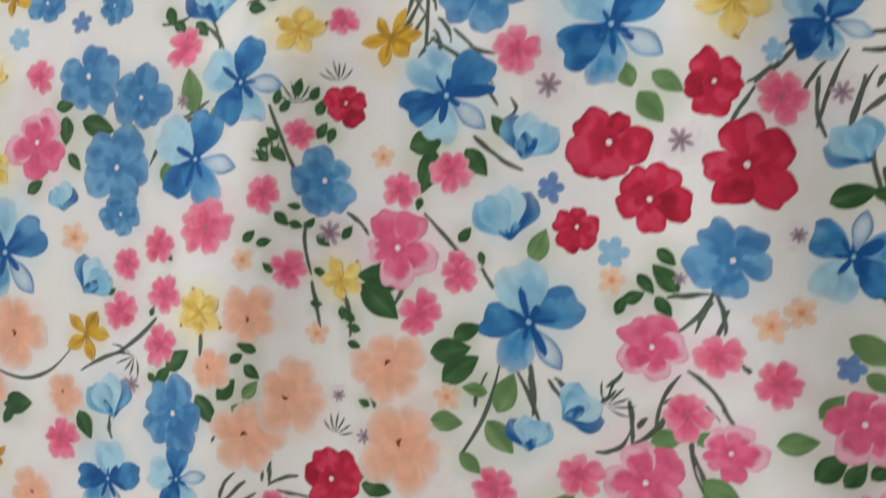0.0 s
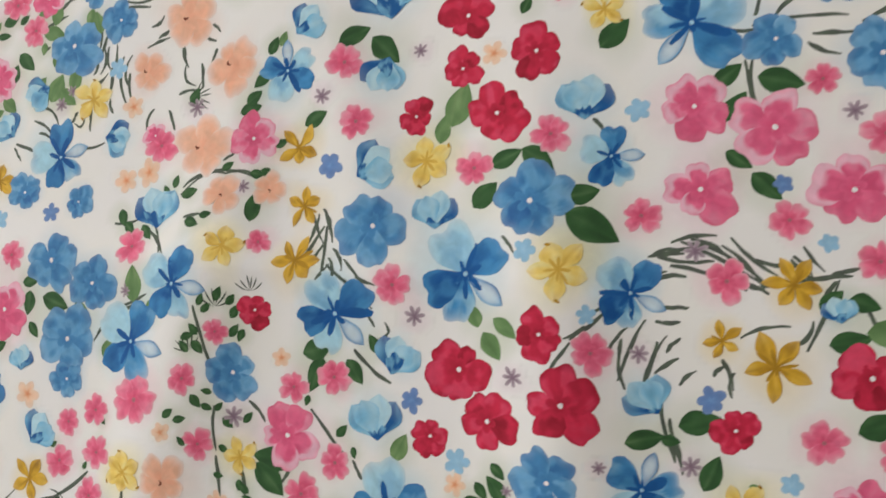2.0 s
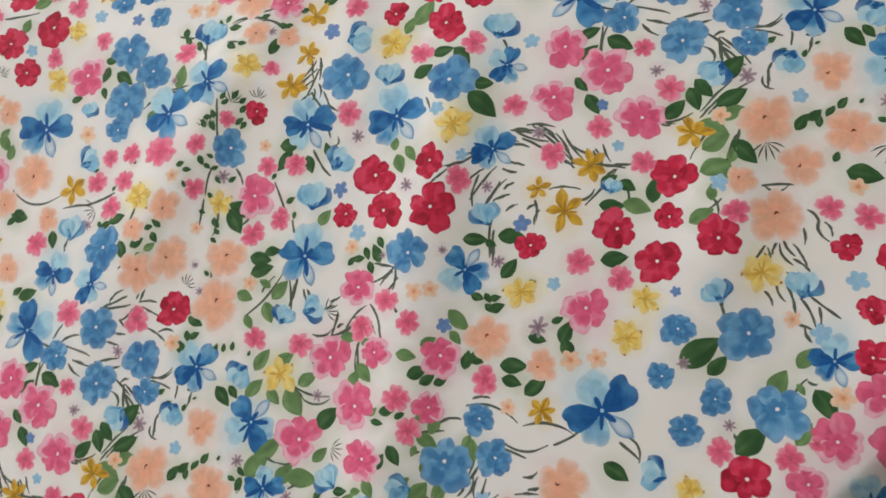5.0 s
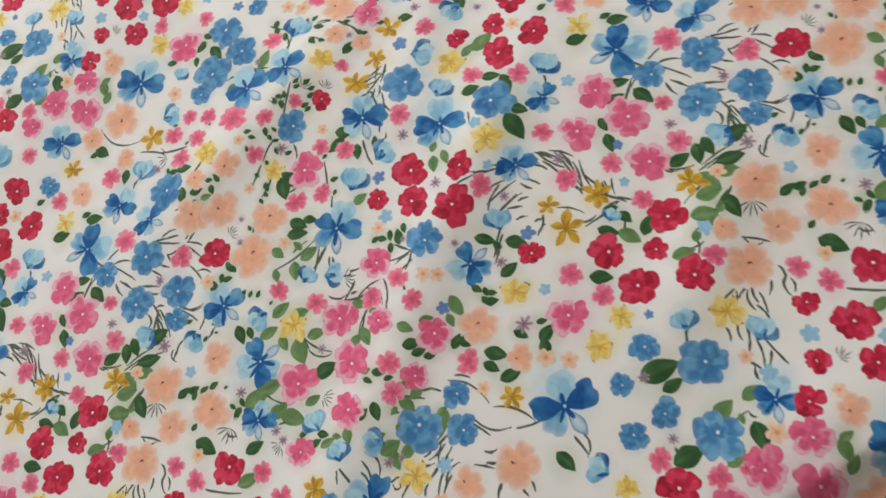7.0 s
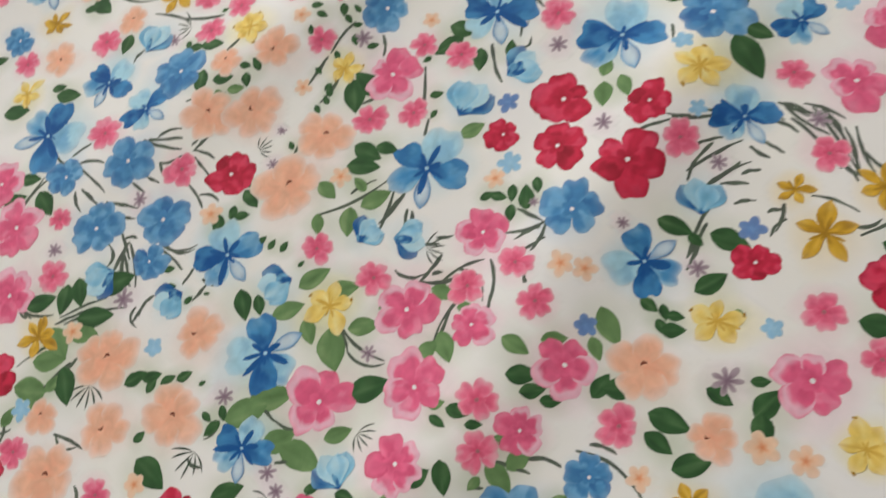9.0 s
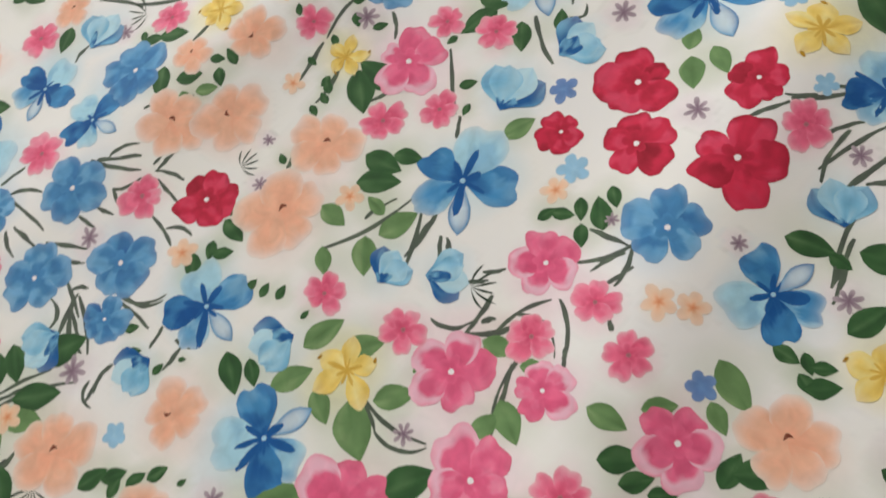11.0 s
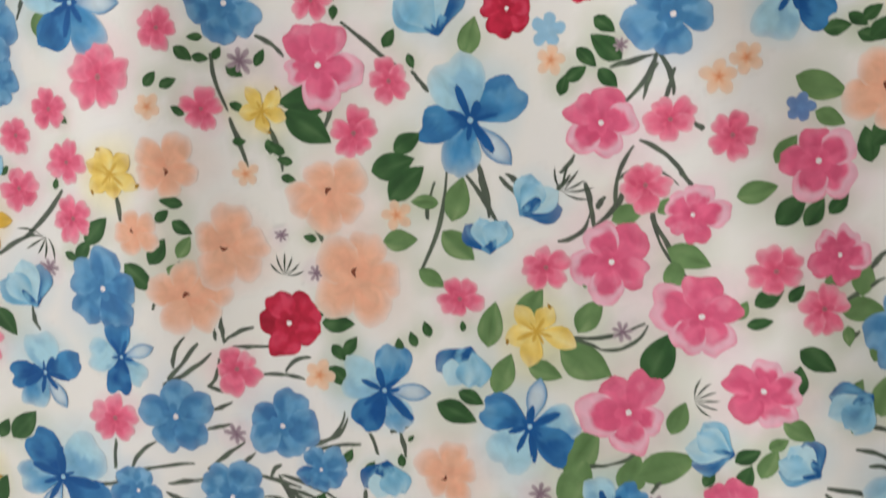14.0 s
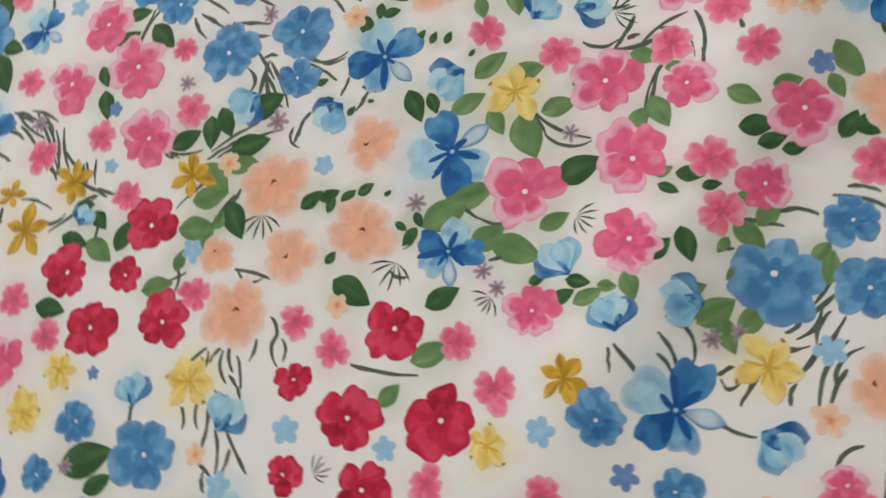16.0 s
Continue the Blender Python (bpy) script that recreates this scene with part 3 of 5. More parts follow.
# rose
bloom("rose", -212.3, -157.1, 24.8, 264)
bloom("rose", -184.9, -164.7, 28.4, 155)
bloom("rose", -208.8, -187.4, 26.4, 32)
bloom("rose", -158.9, -186.2, 25.4, 99)
bloom("rose", -13.0, -72.7, 25.9, 33)
bloom("rose", 12.2, -60.9, 19.3, 135)
bloom("rose", 48.8, -50.0, 25.2, 174)
bloom("rose", 52.2, -78.3, 18.9, 128)
bloom("rose", 11.7, -92.6, 26.6, 159)
bloom("rose", -13.6, -121.5, 28.2, 334)
bloom("rose", 26.8, -117.1, 24.3, 293)
bloom("rose", 13.4, -154.8, 18.4, 50)
bloom("rose", -95.5, 1.5, 28.2, 190)
bloom("rose", -244.2, 42.9, 27.9, 265)
bloom("rose", -11.0, -29.7, 23.1, 281)
bloom("rose", 119.5, -144.4, 14.2, 270)
bloom("rose", -121.6, 124.1, 22.3, 334)
bloom("rose", 114.7, -0.2, 26.3, 52)
bloom("rose", 246.5, -23.4, 24.4, 20)
bloom("rose", -302.7, -20.1, 23.2, 176)
bloom("rose", -288.3, -40.3, 26.7, 95)
bloom("rose", -321.9, -71.0, 20.4, 335)
# pink
bloom("pink", -234.1, -72.6, 17.9, 16)
bloom("pink", -188.7, -105.5, 18.7, 11)
bloom("pink", -140.9, -93.0, 18.1, 179)
bloom("pink", -170.0, -147.4, 12.3, 164)
bloom("pink", -149.6, -166.5, 16.5, 168)
bloom("pink", -179.0, -197.4, 14.1, 329)
bloom("pink", -198.7, -219.9, 16.9, 144)
bloom("pink", -150.3, -210.4, 15.0, 358)
bloom("pink", -33.3, -71.9, 16.1, 96)
bloom("pink", -0.3, -50.3, 15.8, 274)
bloom("pink", 25.3, -39.0, 15.0, 350)
bloom("pink", 33.7, -80.6, 16.8, 38)
bloom("pink", 46.2, -93.6, 16.2, 0)
bloom("pink", -62.0, -78.6, 14.9, 263)
bloom("pink", -1.2, -178.2, 15.2, 110)
bloom("pink", -94.1, 21.3, 14.3, 75)
bloom("pink", -76.4, 27.0, 14.9, 336)
bloom("pink", -73.8, -7.0, 15.4, 97)
bloom("pink", -87.7, -21.2, 16.5, 155)
bloom("pink", -53.0, 65.5, 17.1, 293)
bloom("pink", 25.7, 45.4, 15.6, 278)
bloom("pink", -130.1, 41.3, 12.4, 6)
bloom("pink", -143.4, 20.6, 14.7, 204)
bloom("pink", -134.9, -6.1, 14.0, 293)
bloom("pink", -114.4, 79.9, 12.5, 51)
bloom("pink", -176.8, 75.2, 15.7, 290)
bloom("pink", -241.6, 68.2, 14.8, 296)
bloom("pink", -167.0, 9.1, 23.5, 70)
bloom("pink", -188.5, 2.3, 14.7, 158)
bloom("pink", -202.9, -4.3, 13.9, 278)
bloom("pink", -186.0, -15.8, 15.3, 277)
bloom("pink", -206.1, -21.9, 16.0, 311)
bloom("pink", -187.9, -34.7, 16.0, 29)
bloom("pink", 8.7, -31.8, 15.1, 260)
bloom("pink", -228.9, -197.7, 15.2, 300)
bloom("pink", -98.1, -223.2, 14.4, 334)
bloom("pink", -142.6, -274.4, 15.4, 216)
bloom("pink", -165.7, -272.2, 15.9, 173)
bloom("pink", -55.9, -207.3, 13.5, 325)
bloom("pink", -37.8, -207.2, 15.7, 5)
bloom("pink", 18.6, -183.6, 14.8, 29)
bloom("pink", 18.5, -222.4, 15.3, 255)
bloom("pink", -169.0, 120.9, 17.5, 187)
bloom("pink", -74.8, 131.3, 16.4, 321)
bloom("pink", -82.5, 156.6, 17.8, 341)
bloom("pink", 6.0, 126.0, 15.5, 188)
bloom("pink", -23.4, 112.8, 16.5, 90)
bloom("pink", 7.2, 185.8, 14.5, 119)
bloom("pink", 76.5, -54.1, 16.2, 327)
bloom("pink", 198.6, -46.5, 15.1, 197)
bloom("pink", 229.1, -38.4, 14.5, 27)
bloom("pink", -309.2, -90.6, 15.1, 185)
bloom("pink", 238.6, -27.5, 8.6, 63)
# peach
bloom("peach", -232.3, -55.4, 16.8, 62)
bloom("peach", -152.7, -66.3, 26.8, 10)
bloom("peach", -93.4, -67.3, 30.5, 68)
bloom("peach", -74.3, -137.3, 22.7, 214)
bloom("peach", -98.0, -172.3, 27.8, 55)
bloom("peach", -74.7, -189.2, 23.1, 249)
bloom("peach", -101.2, -206.8, 15.7, 66)
bloom("peach", -56.3, -166.8, 25.8, 15)
bloom("peach", -149.6, -22.7, 22.8, 264)
bloom("peach", -134.2, -51.7, 25.1, 155)
bloom("peach", -98.8, -39.4, 26.6, 32)
bloom("peach", -164.9, -42.3, 16.8, 99)
bloom("peach", -79.0, -219.4, 28.2, 33)
bloom("peach", 112.8, -115.1, 20.5, 135)
bloom("peach", -160.2, 179.9, 26.5, 174)
bloom("peach", -135.3, 156.8, 26.7, 128)
bloom("peach", -146.3, 120.2, 26.4, 159)
bloom("peach", -134.3, 99.1, 18.6, 334)
bloom("peach", -112.2, 102.5, 15.2, 293)
bloom("peach", 70.0, -32.7, 25.0, 50)
bloom("peach", 102.4, -37.2, 17.8, 190)
bloom("peach", -293.0, 2.5, 18.4, 265)
bloom("peach", -256.1, -30.6, 30.4, 281)
bloom("peach", -269.1, -55.5, 18.2, 270)
bloom("peach", -248.7, -94.9, 20.4, 334)
# blue
bloom("blue", -182.2, -59.6, 28.8, 215)
bloom("blue", -165.7, -107.1, 27.5, 86)
bloom("blue", -128.8, -114.8, 25.3, 139)
bloom("blue", -185.8, -132.7, 20.9, 118)
bloom("blue", -151.5, -138.5, 26.1, 132)
bloom("blue", -118.1, -131.7, 17.0, 182)
bloom("blue", 51.1, -172.0, 18.9, 62)
bloom("blue", -218.8, 66.9, 29.1, 10)
bloom("blue", -196.1, 57.8, 25.4, 68)
bloom("blue", -207.6, 32.0, 29.8, 214)
bloom("blue", -206.0, 14.3, 18.6, 55)
bloom("blue", -121.5, 24.9, 25.1, 249)
bloom("blue", -63.6, 88.6, 29.8, 66)
bloom("blue", 0.0, 100.2, 29.7, 15)
bloom("blue", 12.4, -2.5, 25.0, 264)
bloom("blue", -107.5, -289.7, 18.3, 155)
bloom("blue", -74.9, -280.8, 27.2, 32)
bloom("blue", -107.9, -315.1, 14.6, 99)
bloom("blue", 69.9, -101.7, 30.3, 33)
bloom("blue", 80.0, -74.2, 17.4, 135)
bloom("blue", 94.9, -90.2, 20.2, 174)
bloom("blue", 82.3, -175.6, 15.2, 128)
bloom("blue", -8.3, 191.8, 18.8, 159)
bloom("blue", 189.1, -23.2, 17.0, 334)
bloom("blue", 179.9, -42.3, 17.0, 293)
bloom("blue", 217.5, -17.9, 28.3, 50)
# pansy
bloom("pansy", -212.3, -86.7, 29.0, 89)
bloom("pansy", -180.9, -84.0, 25.8, 168)
bloom("pansy", -214.6, -125.7, 37.7, 32)
bloom("pansy", -91.6, -106.2, 30.9, 148)
bloom("pansy", -45.4, -123.3, 33.2, -132)
bloom("pansy", -23.9, -154.3, 26.1, 107)
bloom("pansy", 69.0, -154.9, 30.4, 178)
bloom("pansy", -151.6, 60.0, 32.9, 151)
bloom("pansy", -172.2, 33.8, 36.6, 146)
bloom("pansy", -77.5, 52.5, 34.7, 116)
bloom("pansy", -23.2, 71.4, 37.8, 122)
bloom("pansy", -50.2, -22.9, 37.0, 102)
bloom("pansy", 38.4, 67.9, 27.1, 134)
bloom("pansy", 45.7, -1.3, 28.0, -128)
bloom("pansy", -240.7, -175.9, 23.9, 162)
bloom("pansy", -108.7, 153.7, 27.1, -106)
bloom("pansy", 235.2, 12.7, 25.9, 103)
bloom("pansy", 139.0, -47.8, 40.5, 136)
bloom("pansy", -260.5, -0.2, 41.8, 107)
bloom("pansy", -290.8, -70.3, 30.7, 128)
# bell
bloom("bell", -211.6, -56.1, 21.0, 107)
bloom("bell", -129.9, -151.9, 19.5, -104)
bloom("bell", -96.1, -136.6, 17.8, -103)
bloom("bell", -50.0, -59.6, 16.4, 87)
bloom("bell", -34.2, -50.9, 17.3, 35)
bloom("bell", 10.7, -135.2, 18.4, 158)
bloom("bell", 52.3, -124.5, 17.9, -151)
bloom("bell", 35.8, -141.1, 17.5, 137)
bloom("bell", -49.7, 37.0, 19.7, 70)
bloom("bell", -57.9, 12.0, 23.3, 102)
bloom("bell", 46.2, 31.2, 18.1, 127)
bloom("bell", -232.6, 21.0, 14.7, 97)
bloom("bell", -219.0, -10.3, 19.3, 54)
bloom("bell", -63.8, -100.7, 19.0, -117)
bloom("bell", 98.9, -145.9, 17.7, -6)
bloom("bell", -56.9, -249.6, 19.0, 96)
bloom("bell", -95.2, -266.2, 16.6, 133)
bloom("bell", -101.4, 174.5, 18.6, 45)
bloom("bell", -65.0, 151.9, 20.4, -104)
bloom("bell", -65.8, 112.7, 21.7, 32)
bloom("bell", -38.4, 95.3, 19.4, 95)
bloom("bell", -166.6, 92.3, 24.3, 100)
bloom("bell", 17.7, 139.8, 22.4, 93)
bloom("bell", 107.1, 66.2, 12.0, 99)
bloom("bell", -66.6, 187.0, 33.5, 103)
bloom("bell", 172.4, -68.3, 17.7, -178)
# yellow
bloom("yellow", -39.0, -92.1, 22.0, 334)
bloom("yellow", -130.0, 77.5, 21.6, 293)
bloom("yellow", 12.6, 74.8, 25.8, 50)
bloom("yellow", -116.1, -9.7, 17.4, 190)
bloom("yellow", -169.9, -21.9, 21.7, 265)
bloom("yellow", -127.6, -280.2, 16.5, 281)
bloom("yellow", -77.5, -249.5, 22.0, 270)
bloom("yellow", -129.9, -302.2, 19.9, 334)
bloom("yellow", 27.2, -200.0, 16.3, 52)
bloom("yellow", 83.9, -127.6, 22.6, 20)
bloom("yellow", -43.7, 115.6, 23.6, 176)
bloom("yellow", 22.9, 175.2, 18.4, 95)
bloom("yellow", 78.8, -3.0, 21.5, 335)
bloom("yellow", -265.6, 33.6, 18.7, 28)
bloom("yellow", 190.4, -69.4, 15.6, 59)
# gold
bloom("gold", -131.2, -187.6, 21.0, 182)
bloom("gold", -176.5, -219.9, 21.0, 62)
bloom("gold", 35.5, -167.1, 18.4, 10)
bloom("gold", -97.0, 73.1, 22.9, 68)
bloom("gold", -221.8, -31.9, 21.4, 214)
bloom("gold", -181.7, -248.4, 25.1, 55)
bloom("gold", -199.4, -240.6, 15.0, 249)
bloom("gold", -100.5, 120.4, 20.7, 66)
bloom("gold", -95.6, 95.9, 17.9, 15)
bloom("gold", 110.1, -58.8, 16.7, 264)
bloom("gold", -269.1, -82.3, 17.1, 155)
# mauve
bloom("mauve", -113.7, -150.4, 12.9, 340)
bloom("mauve", -159.6, -158.6, 9.2, 74)
bloom("mauve", -45.2, -146.4, 9.9, 230)
bloom("mauve", 71.6, -123.5, 8.4, 16)
bloom("mauve", -43.2, 53.8, 10.6, 11)
bloom("mauve", -2.4, 34.1, 10.0, 179)
bloom("mauve", 42.4, 46.5, 9.1, 164)
bloom("mauve", 30.6, 5.0, 6.3, 168)
bloom("mauve", -2.8, -8.2, 6.0, 329)
bloom("mauve", -120.1, 6.7, 11.4, 144)
bloom("mauve", -177.6, 55.6, 7.3, 358)
bloom("mauve", -117.2, -50.1, 5.9, 96)
bloom("mauve", -107.8, -64.1, 7.7, 274)
bloom("mauve", -201.3, -50.1, 8.8, 350)
bloom("mauve", -1.3, -155.2, 8.3, 38)
bloom("mauve", -12.5, -95.1, 8.6, 0)
bloom("mauve", -99.8, -305.0, 8.8, 263)
bloom("mauve", -9.1, -153.1, 8.5, 110)
bloom("mauve", 59.7, 84.3, 10.2, 75)
bloom("mauve", -91.4, 142.2, 9.7, 336)
bloom("mauve", -50.1, 161.3, 7.7, 97)
bloom("mauve", -152.1, 138.2, 11.8, 155)
bloom("mauve", -124.3, 103.1, 7.4, 293)
bloom("mauve", -226.5, 140.1, 8.9, 278)
bloom("mauve", 123.8, 178.1, 10.0, 6)
bloom("mauve", 61.9, 8.7, 9.6, 204)
bloom("mauve", 94.0, -18.1, 14.5, 293)
bloom("mauve", 199.1, -33.2, 7.9, 51)
# star
bloom("star", -85.5, -154.4, 8.1, 164)
bloom("star", -110.5, -210.8, 9.5, 168)
bloom("star", -166.2, -204.8, 6.3, 329)
bloom("star", -23.1, -0.1, 9.7, 144)
bloom("star", -0.7, 81.4, 8.6, 358)
bloom("star", 23.5, 58.8, 7.0, 96)
bloom("star", -34.6, -239.3, 9.9, 274)
bloom("star", -0.7, -222.2, 8.2, 350)
bloom("star", 38.8, -185.6, 9.3, 38)
bloom("star", 95.6, -113.0, 9.0, 0)
bloom("star", -43.2, -270.3, 10.1, 263)
bloom("star", 37.5, 135.7, 8.7, 110)
bloom("star", 94.6, 6.6, 7.4, 75)
# navy
bloom("navy", -181.6, -184.8, 6.8, 329)
bloom("navy", -43.0, 21.0, 9.1, 144)
bloom("navy", 45.0, -33.9, 8.2, 358)
bloom("navy", 67.8, -181.1, 8.8, 96)
bloom("navy", -114.1, -271.9, 5.2, 274)
bloom("navy", -85.0, 113.0, 10.6, 350)
bloom("navy", 67.4, 32.2, 9.2, 38)
# orange
bloom("orange", -120.5, -175.2, 9.7, 230)
bloom("orange", -46.7, -193.5, 8.9, 16)
bloom("orange", 23.1, -21.9, 9.6, 11)
bloom("orange", 31.2, -17.7, 9.1, 179)
bloom("orange", -100.5, 32.7, 7.7, 164)
bloom("orange", -78.2, -48.8, 9.2, 168)
bloom("orange", -151.7, -2.9, 8.3, 329)
bloom("orange", -23.4, -8.9, 8.6, 144)
bloom("orange", -227.1, 5.5, 11.6, 358)
bloom("orange", -125.2, -28.7, 7.9, 96)
bloom("orange", -57.7, -267.8, 8.2, 274)
bloom("orange", -112.8, -98.6, 10.2, 350)
bloom("orange", 106.3, -131.1, 9.9, 38)
bloom("orange", -18.7, 158.6, 9.7, 0)
bloom("orange", -185.7, 104.7, 10.7, 263)
bloom("orange", -174.0, 108.8, 11.9, 110)
bloom("orange", 115.7, -28.7, 10.8, 75)
bloom("orange", 128.2, -23.4, 10.7, 336)
bloom("orange", 92.5, -63.2, 8.8, 97)
bloom("orange", 243.1, -2.9, 11.1, 155)
bloom("orange", 259.9, 33.2, 7.5, 293)
# sprig
bloom("sprig", 11.0, -118.7, 10.8, 9)
bloom("sprig", -36.6, -173.9, 13.7, -82)
bloom("sprig", -2.3, -163.5, 11.2, -101)
bloom("sprig", -91.7, -188.5, 14.4, -61)
bloom("sprig", -117.0, -59.7, 10.2, 68)
bloom("sprig", -204.1, -42.1, 12.1, 214)
bloom("sprig", -116.1, 63.0, 9.5, 100)
bloom("sprig", -130.5, 56.4, 11.5, 91)
bloom("sprig", -14.7, -241.1, 9.6, 66)
bloom("sprig", -148.4, 144.5, 11.2, 15)
bloom("sprig", -21.3, -46.1, 12.0, 37)
bloom("sprig", -143.0, 36.6, 10.5, 117)
# leaves, from the foot to the tip
leaf("dark", -231.3, -109.2, -221.0, -101.5)
leaf("dark", -225.7, -61.3, -220.7, -70.9)
leaf("dark", -171.8, -52.0, -164.4, -61.5)
leaf("dark", -162.8, -53.4, -156.4, -46.5)
leaf("olive", -152.8, -52.6, -147.7, -46.8)
leaf("olive", -157.4, -55.5, -149.5, -59.5)
leaf("dark", -110.4, -75.2, -103.7, -78.4)
leaf("dark", -108.9, -80.9, -99.1, -82.5)
leaf("dark", -106.7, -88.6, -103.5, -94.1)
leaf("dark", -103.2, -92.7, -98.5, -87.7)
leaf("dark", -109.1, -96.0, -103.5, -102.7)
leaf("dark", -74.9, -112.3, -64.0, -119.2)
leaf("olive", -84.0, -56.9, -73.9, -57.5)
leaf("olive", -73.8, -67.4, -67.1, -73.4)
leaf("dark", -206.2, -149.6, -197.8, -142.5)
leaf("dark", -191.4, -146.3, -177.4, -149.0)
leaf("dark", -201.4, -162.6, -195.6, -153.0)
leaf("dark", -200.9, -173.5, -192.8, -178.6)
leaf("dark", -191.8, -181.1, -182.8, -189.3)
leaf("dark", -147.1, -184.1, -141.0, -172.5)
leaf("dark", -140.4, -163.6, -132.5, -173.6)
leaf("dark", -138.8, -158.5, -128.3, -165.1)
leaf("dark", -126.6, -155.5, -119.5, -141.7)
leaf("dark", -123.9, -170.6, -113.0, -159.1)
leaf("olive", -122.5, -176.6, -110.9, -169.0)
leaf("olive", -129.8, -181.0, -115.0, -184.2)
leaf("olive", -124.0, -195.7, -114.1, -185.5)
leaf("dark", -110.9, -187.0, -97.3, -194.7)
leaf("olive", -121.6, -207.8, -109.3, -199.7)
leaf("olive", -114.8, -198.1, -106.6, -206.9)
leaf("dark", -82.7, -173.0, -79.7, -163.7)
leaf("dark", -78.2, -166.2, -74.1, -159.5)
leaf("dark", -70.5, -162.0, -68.4, -155.8)
leaf("dark", -66.4, -156.2, -64.0, -149.9)
leaf("olive", -60.8, -53.4, -55.8, -41.5)
leaf("olive", -64.3, -56.1, -56.5, -65.4)
leaf("olive", -55.3, -95.6, -51.2, -82.6)
leaf("olive", -44.7, -88.1, -36.4, -79.1)
leaf("olive", -26.2, -94.0, -18.2, -85.1)
leaf("olive", -32.4, -98.8, -19.1, -108.0)
leaf("olive", -55.2, -111.2, -48.9, -99.9)
leaf("olive", -43.3, -103.0, -34.1, -107.5)
leaf("dark", -6.6, -112.6, 1.6, -98.7)
leaf("olive", 3.9, -70.3, 14.4, -76.4)
leaf("olive", 24.7, -57.2, 35.3, -55.7)
leaf("dark", 35.0, -66.8, 43.4, -59.9)
leaf("dark", 43.0, -68.4, 48.6, -61.8)
leaf("dark", 50.3, -65.8, 55.7, -61.3)
leaf("dark", 26.7, -90.3, 34.3, -87.0)
leaf("dark", 36.4, -90.2, 40.7, -86.2)
leaf("dark", 23.9, -96.4, 30.7, -95.6)
leaf("olive", 21.4, -94.4, 24.5, -89.4)
leaf("olive", 3.5, -83.7, 6.2, -74.5)
leaf("olive", -11.5, -59.9, -1.9, -57.1)
leaf("olive", 2.4, -59.3, 7.6, -55.5)
leaf("olive", 49.1, -35.7, 56.2, -40.0)
leaf("olive", 36.4, -48.9, 42.5, -42.6)
leaf("dark", 38.0, -105.0, 46.6, -111.9)
leaf("olive", -37.6, -152.4, -29.7, -137.2)
leaf("olive", -18.1, -149.1, -12.9, -136.9)
leaf("olive", -13.4, -143.0, 3.6, -138.6)
leaf("olive", -36.3, -140.2, -25.3, -127.6)
leaf("olive", -1.5, -129.9, 3.5, -120.8)
leaf("olive", 31.4, -126.9, 38.8, -133.1)
leaf("olive", 23.6, -145.3, 28.4, -136.8)
leaf("olive", 26.6, -135.8, 31.8, -133.0)
leaf("dark", 16.7, -149.5, 20.8, -142.0)
leaf("dark", 8.1, -148.1, 14.0, -150.1)
leaf("dark", -18.8, -175.2, -13.2, -164.1)
leaf("dark", -54.1, -187.1, -38.4, -186.3)
leaf("olive", -11.4, -193.6, -3.1, -181.4)
leaf("olive", 59.5, -128.7, 64.2, -116.8)
leaf("olive", 59.1, -111.6, 63.6, -101.5)
leaf("olive", -17.0, 51.4, -20.1, 59.4)
leaf("olive", -15.0, 49.8, -8.5, 41.0)
leaf("olive", -11.0, 55.3, -2.7, 49.2)
leaf("dark", -91.0, 35.2, -79.3, 39.9)
leaf("dark", -82.0, 34.7, -86.3, 21.7)
leaf("dark", -71.3, 34.6, -64.8, 26.3)
leaf("dark", -56.9, 37.8, -61.6, 44.4)
leaf("olive", -49.1, -3.4, -44.9, 6.4)
leaf("dark", -108.7, -11.0, -97.0, -21.6)
leaf("dark", -92.2, -9.5, -108.4, -8.1)
leaf("dark", -75.9, -28.7, -67.3, -25.0)
leaf("dark", -84.1, -34.2, -71.3, -32.1)
leaf("dark", -79.8, -43.9, -68.5, -35.9)
leaf("olive", -64.1, -47.0, -71.9, -45.5)
leaf("dark", -87.2, 18.7, -88.2, 14.7)
leaf("dark", -230.0, 52.5, -230.8, 42.4)
leaf("dark", -229.4, 38.2, -224.7, 32.1)
leaf("dark", -222.8, 50.1, -210.2, 46.3)
leaf("olive", -172.8, 50.7, -174.4, 65.2)
leaf("olive", -162.8, 44.1, -164.0, 51.3)
leaf("olive", -198.9, 38.0, -203.6, 49.3)
leaf("olive", -187.3, 25.7, -183.7, 33.6)
leaf("dark", -190.1, -48.7, -184.2, -43.5)
leaf("dark", -185.4, -43.7, -176.1, -36.9)
leaf("dark", -157.4, -39.7, -152.8, -36.8)
leaf("dark", -151.9, -40.3, -146.8, -44.8)
leaf("dark", 39.0, 14.4, 51.0, 17.9)
leaf("dark", 51.1, 17.1, 57.3, 16.9)
leaf("dark", -15.4, -6.7, -11.0, -12.4)
leaf("dark", -9.9, -13.8, -5.6, -19.4)
leaf("dark", -9.4, 1.2, -4.5, -3.6)
leaf("dark", -2.9, -12.3, -10.0, -4.7)
leaf("dark", -22.1, -19.9, -19.8, -14.4)
leaf("dark", 53.3, -13.3, 60.3, -13.1)
leaf("dark", -73.9, 3.4, -70.1, 7.8)
leaf("dark", -66.5, 0.3, -65.6, -4.0)
leaf("dark", -249.4, 23.0, -242.8, 27.3)
leaf("dark", -193.9, -45.5, -190.1, -48.7)
leaf("olive", -11.2, -212.3, -10.0, -203.1)
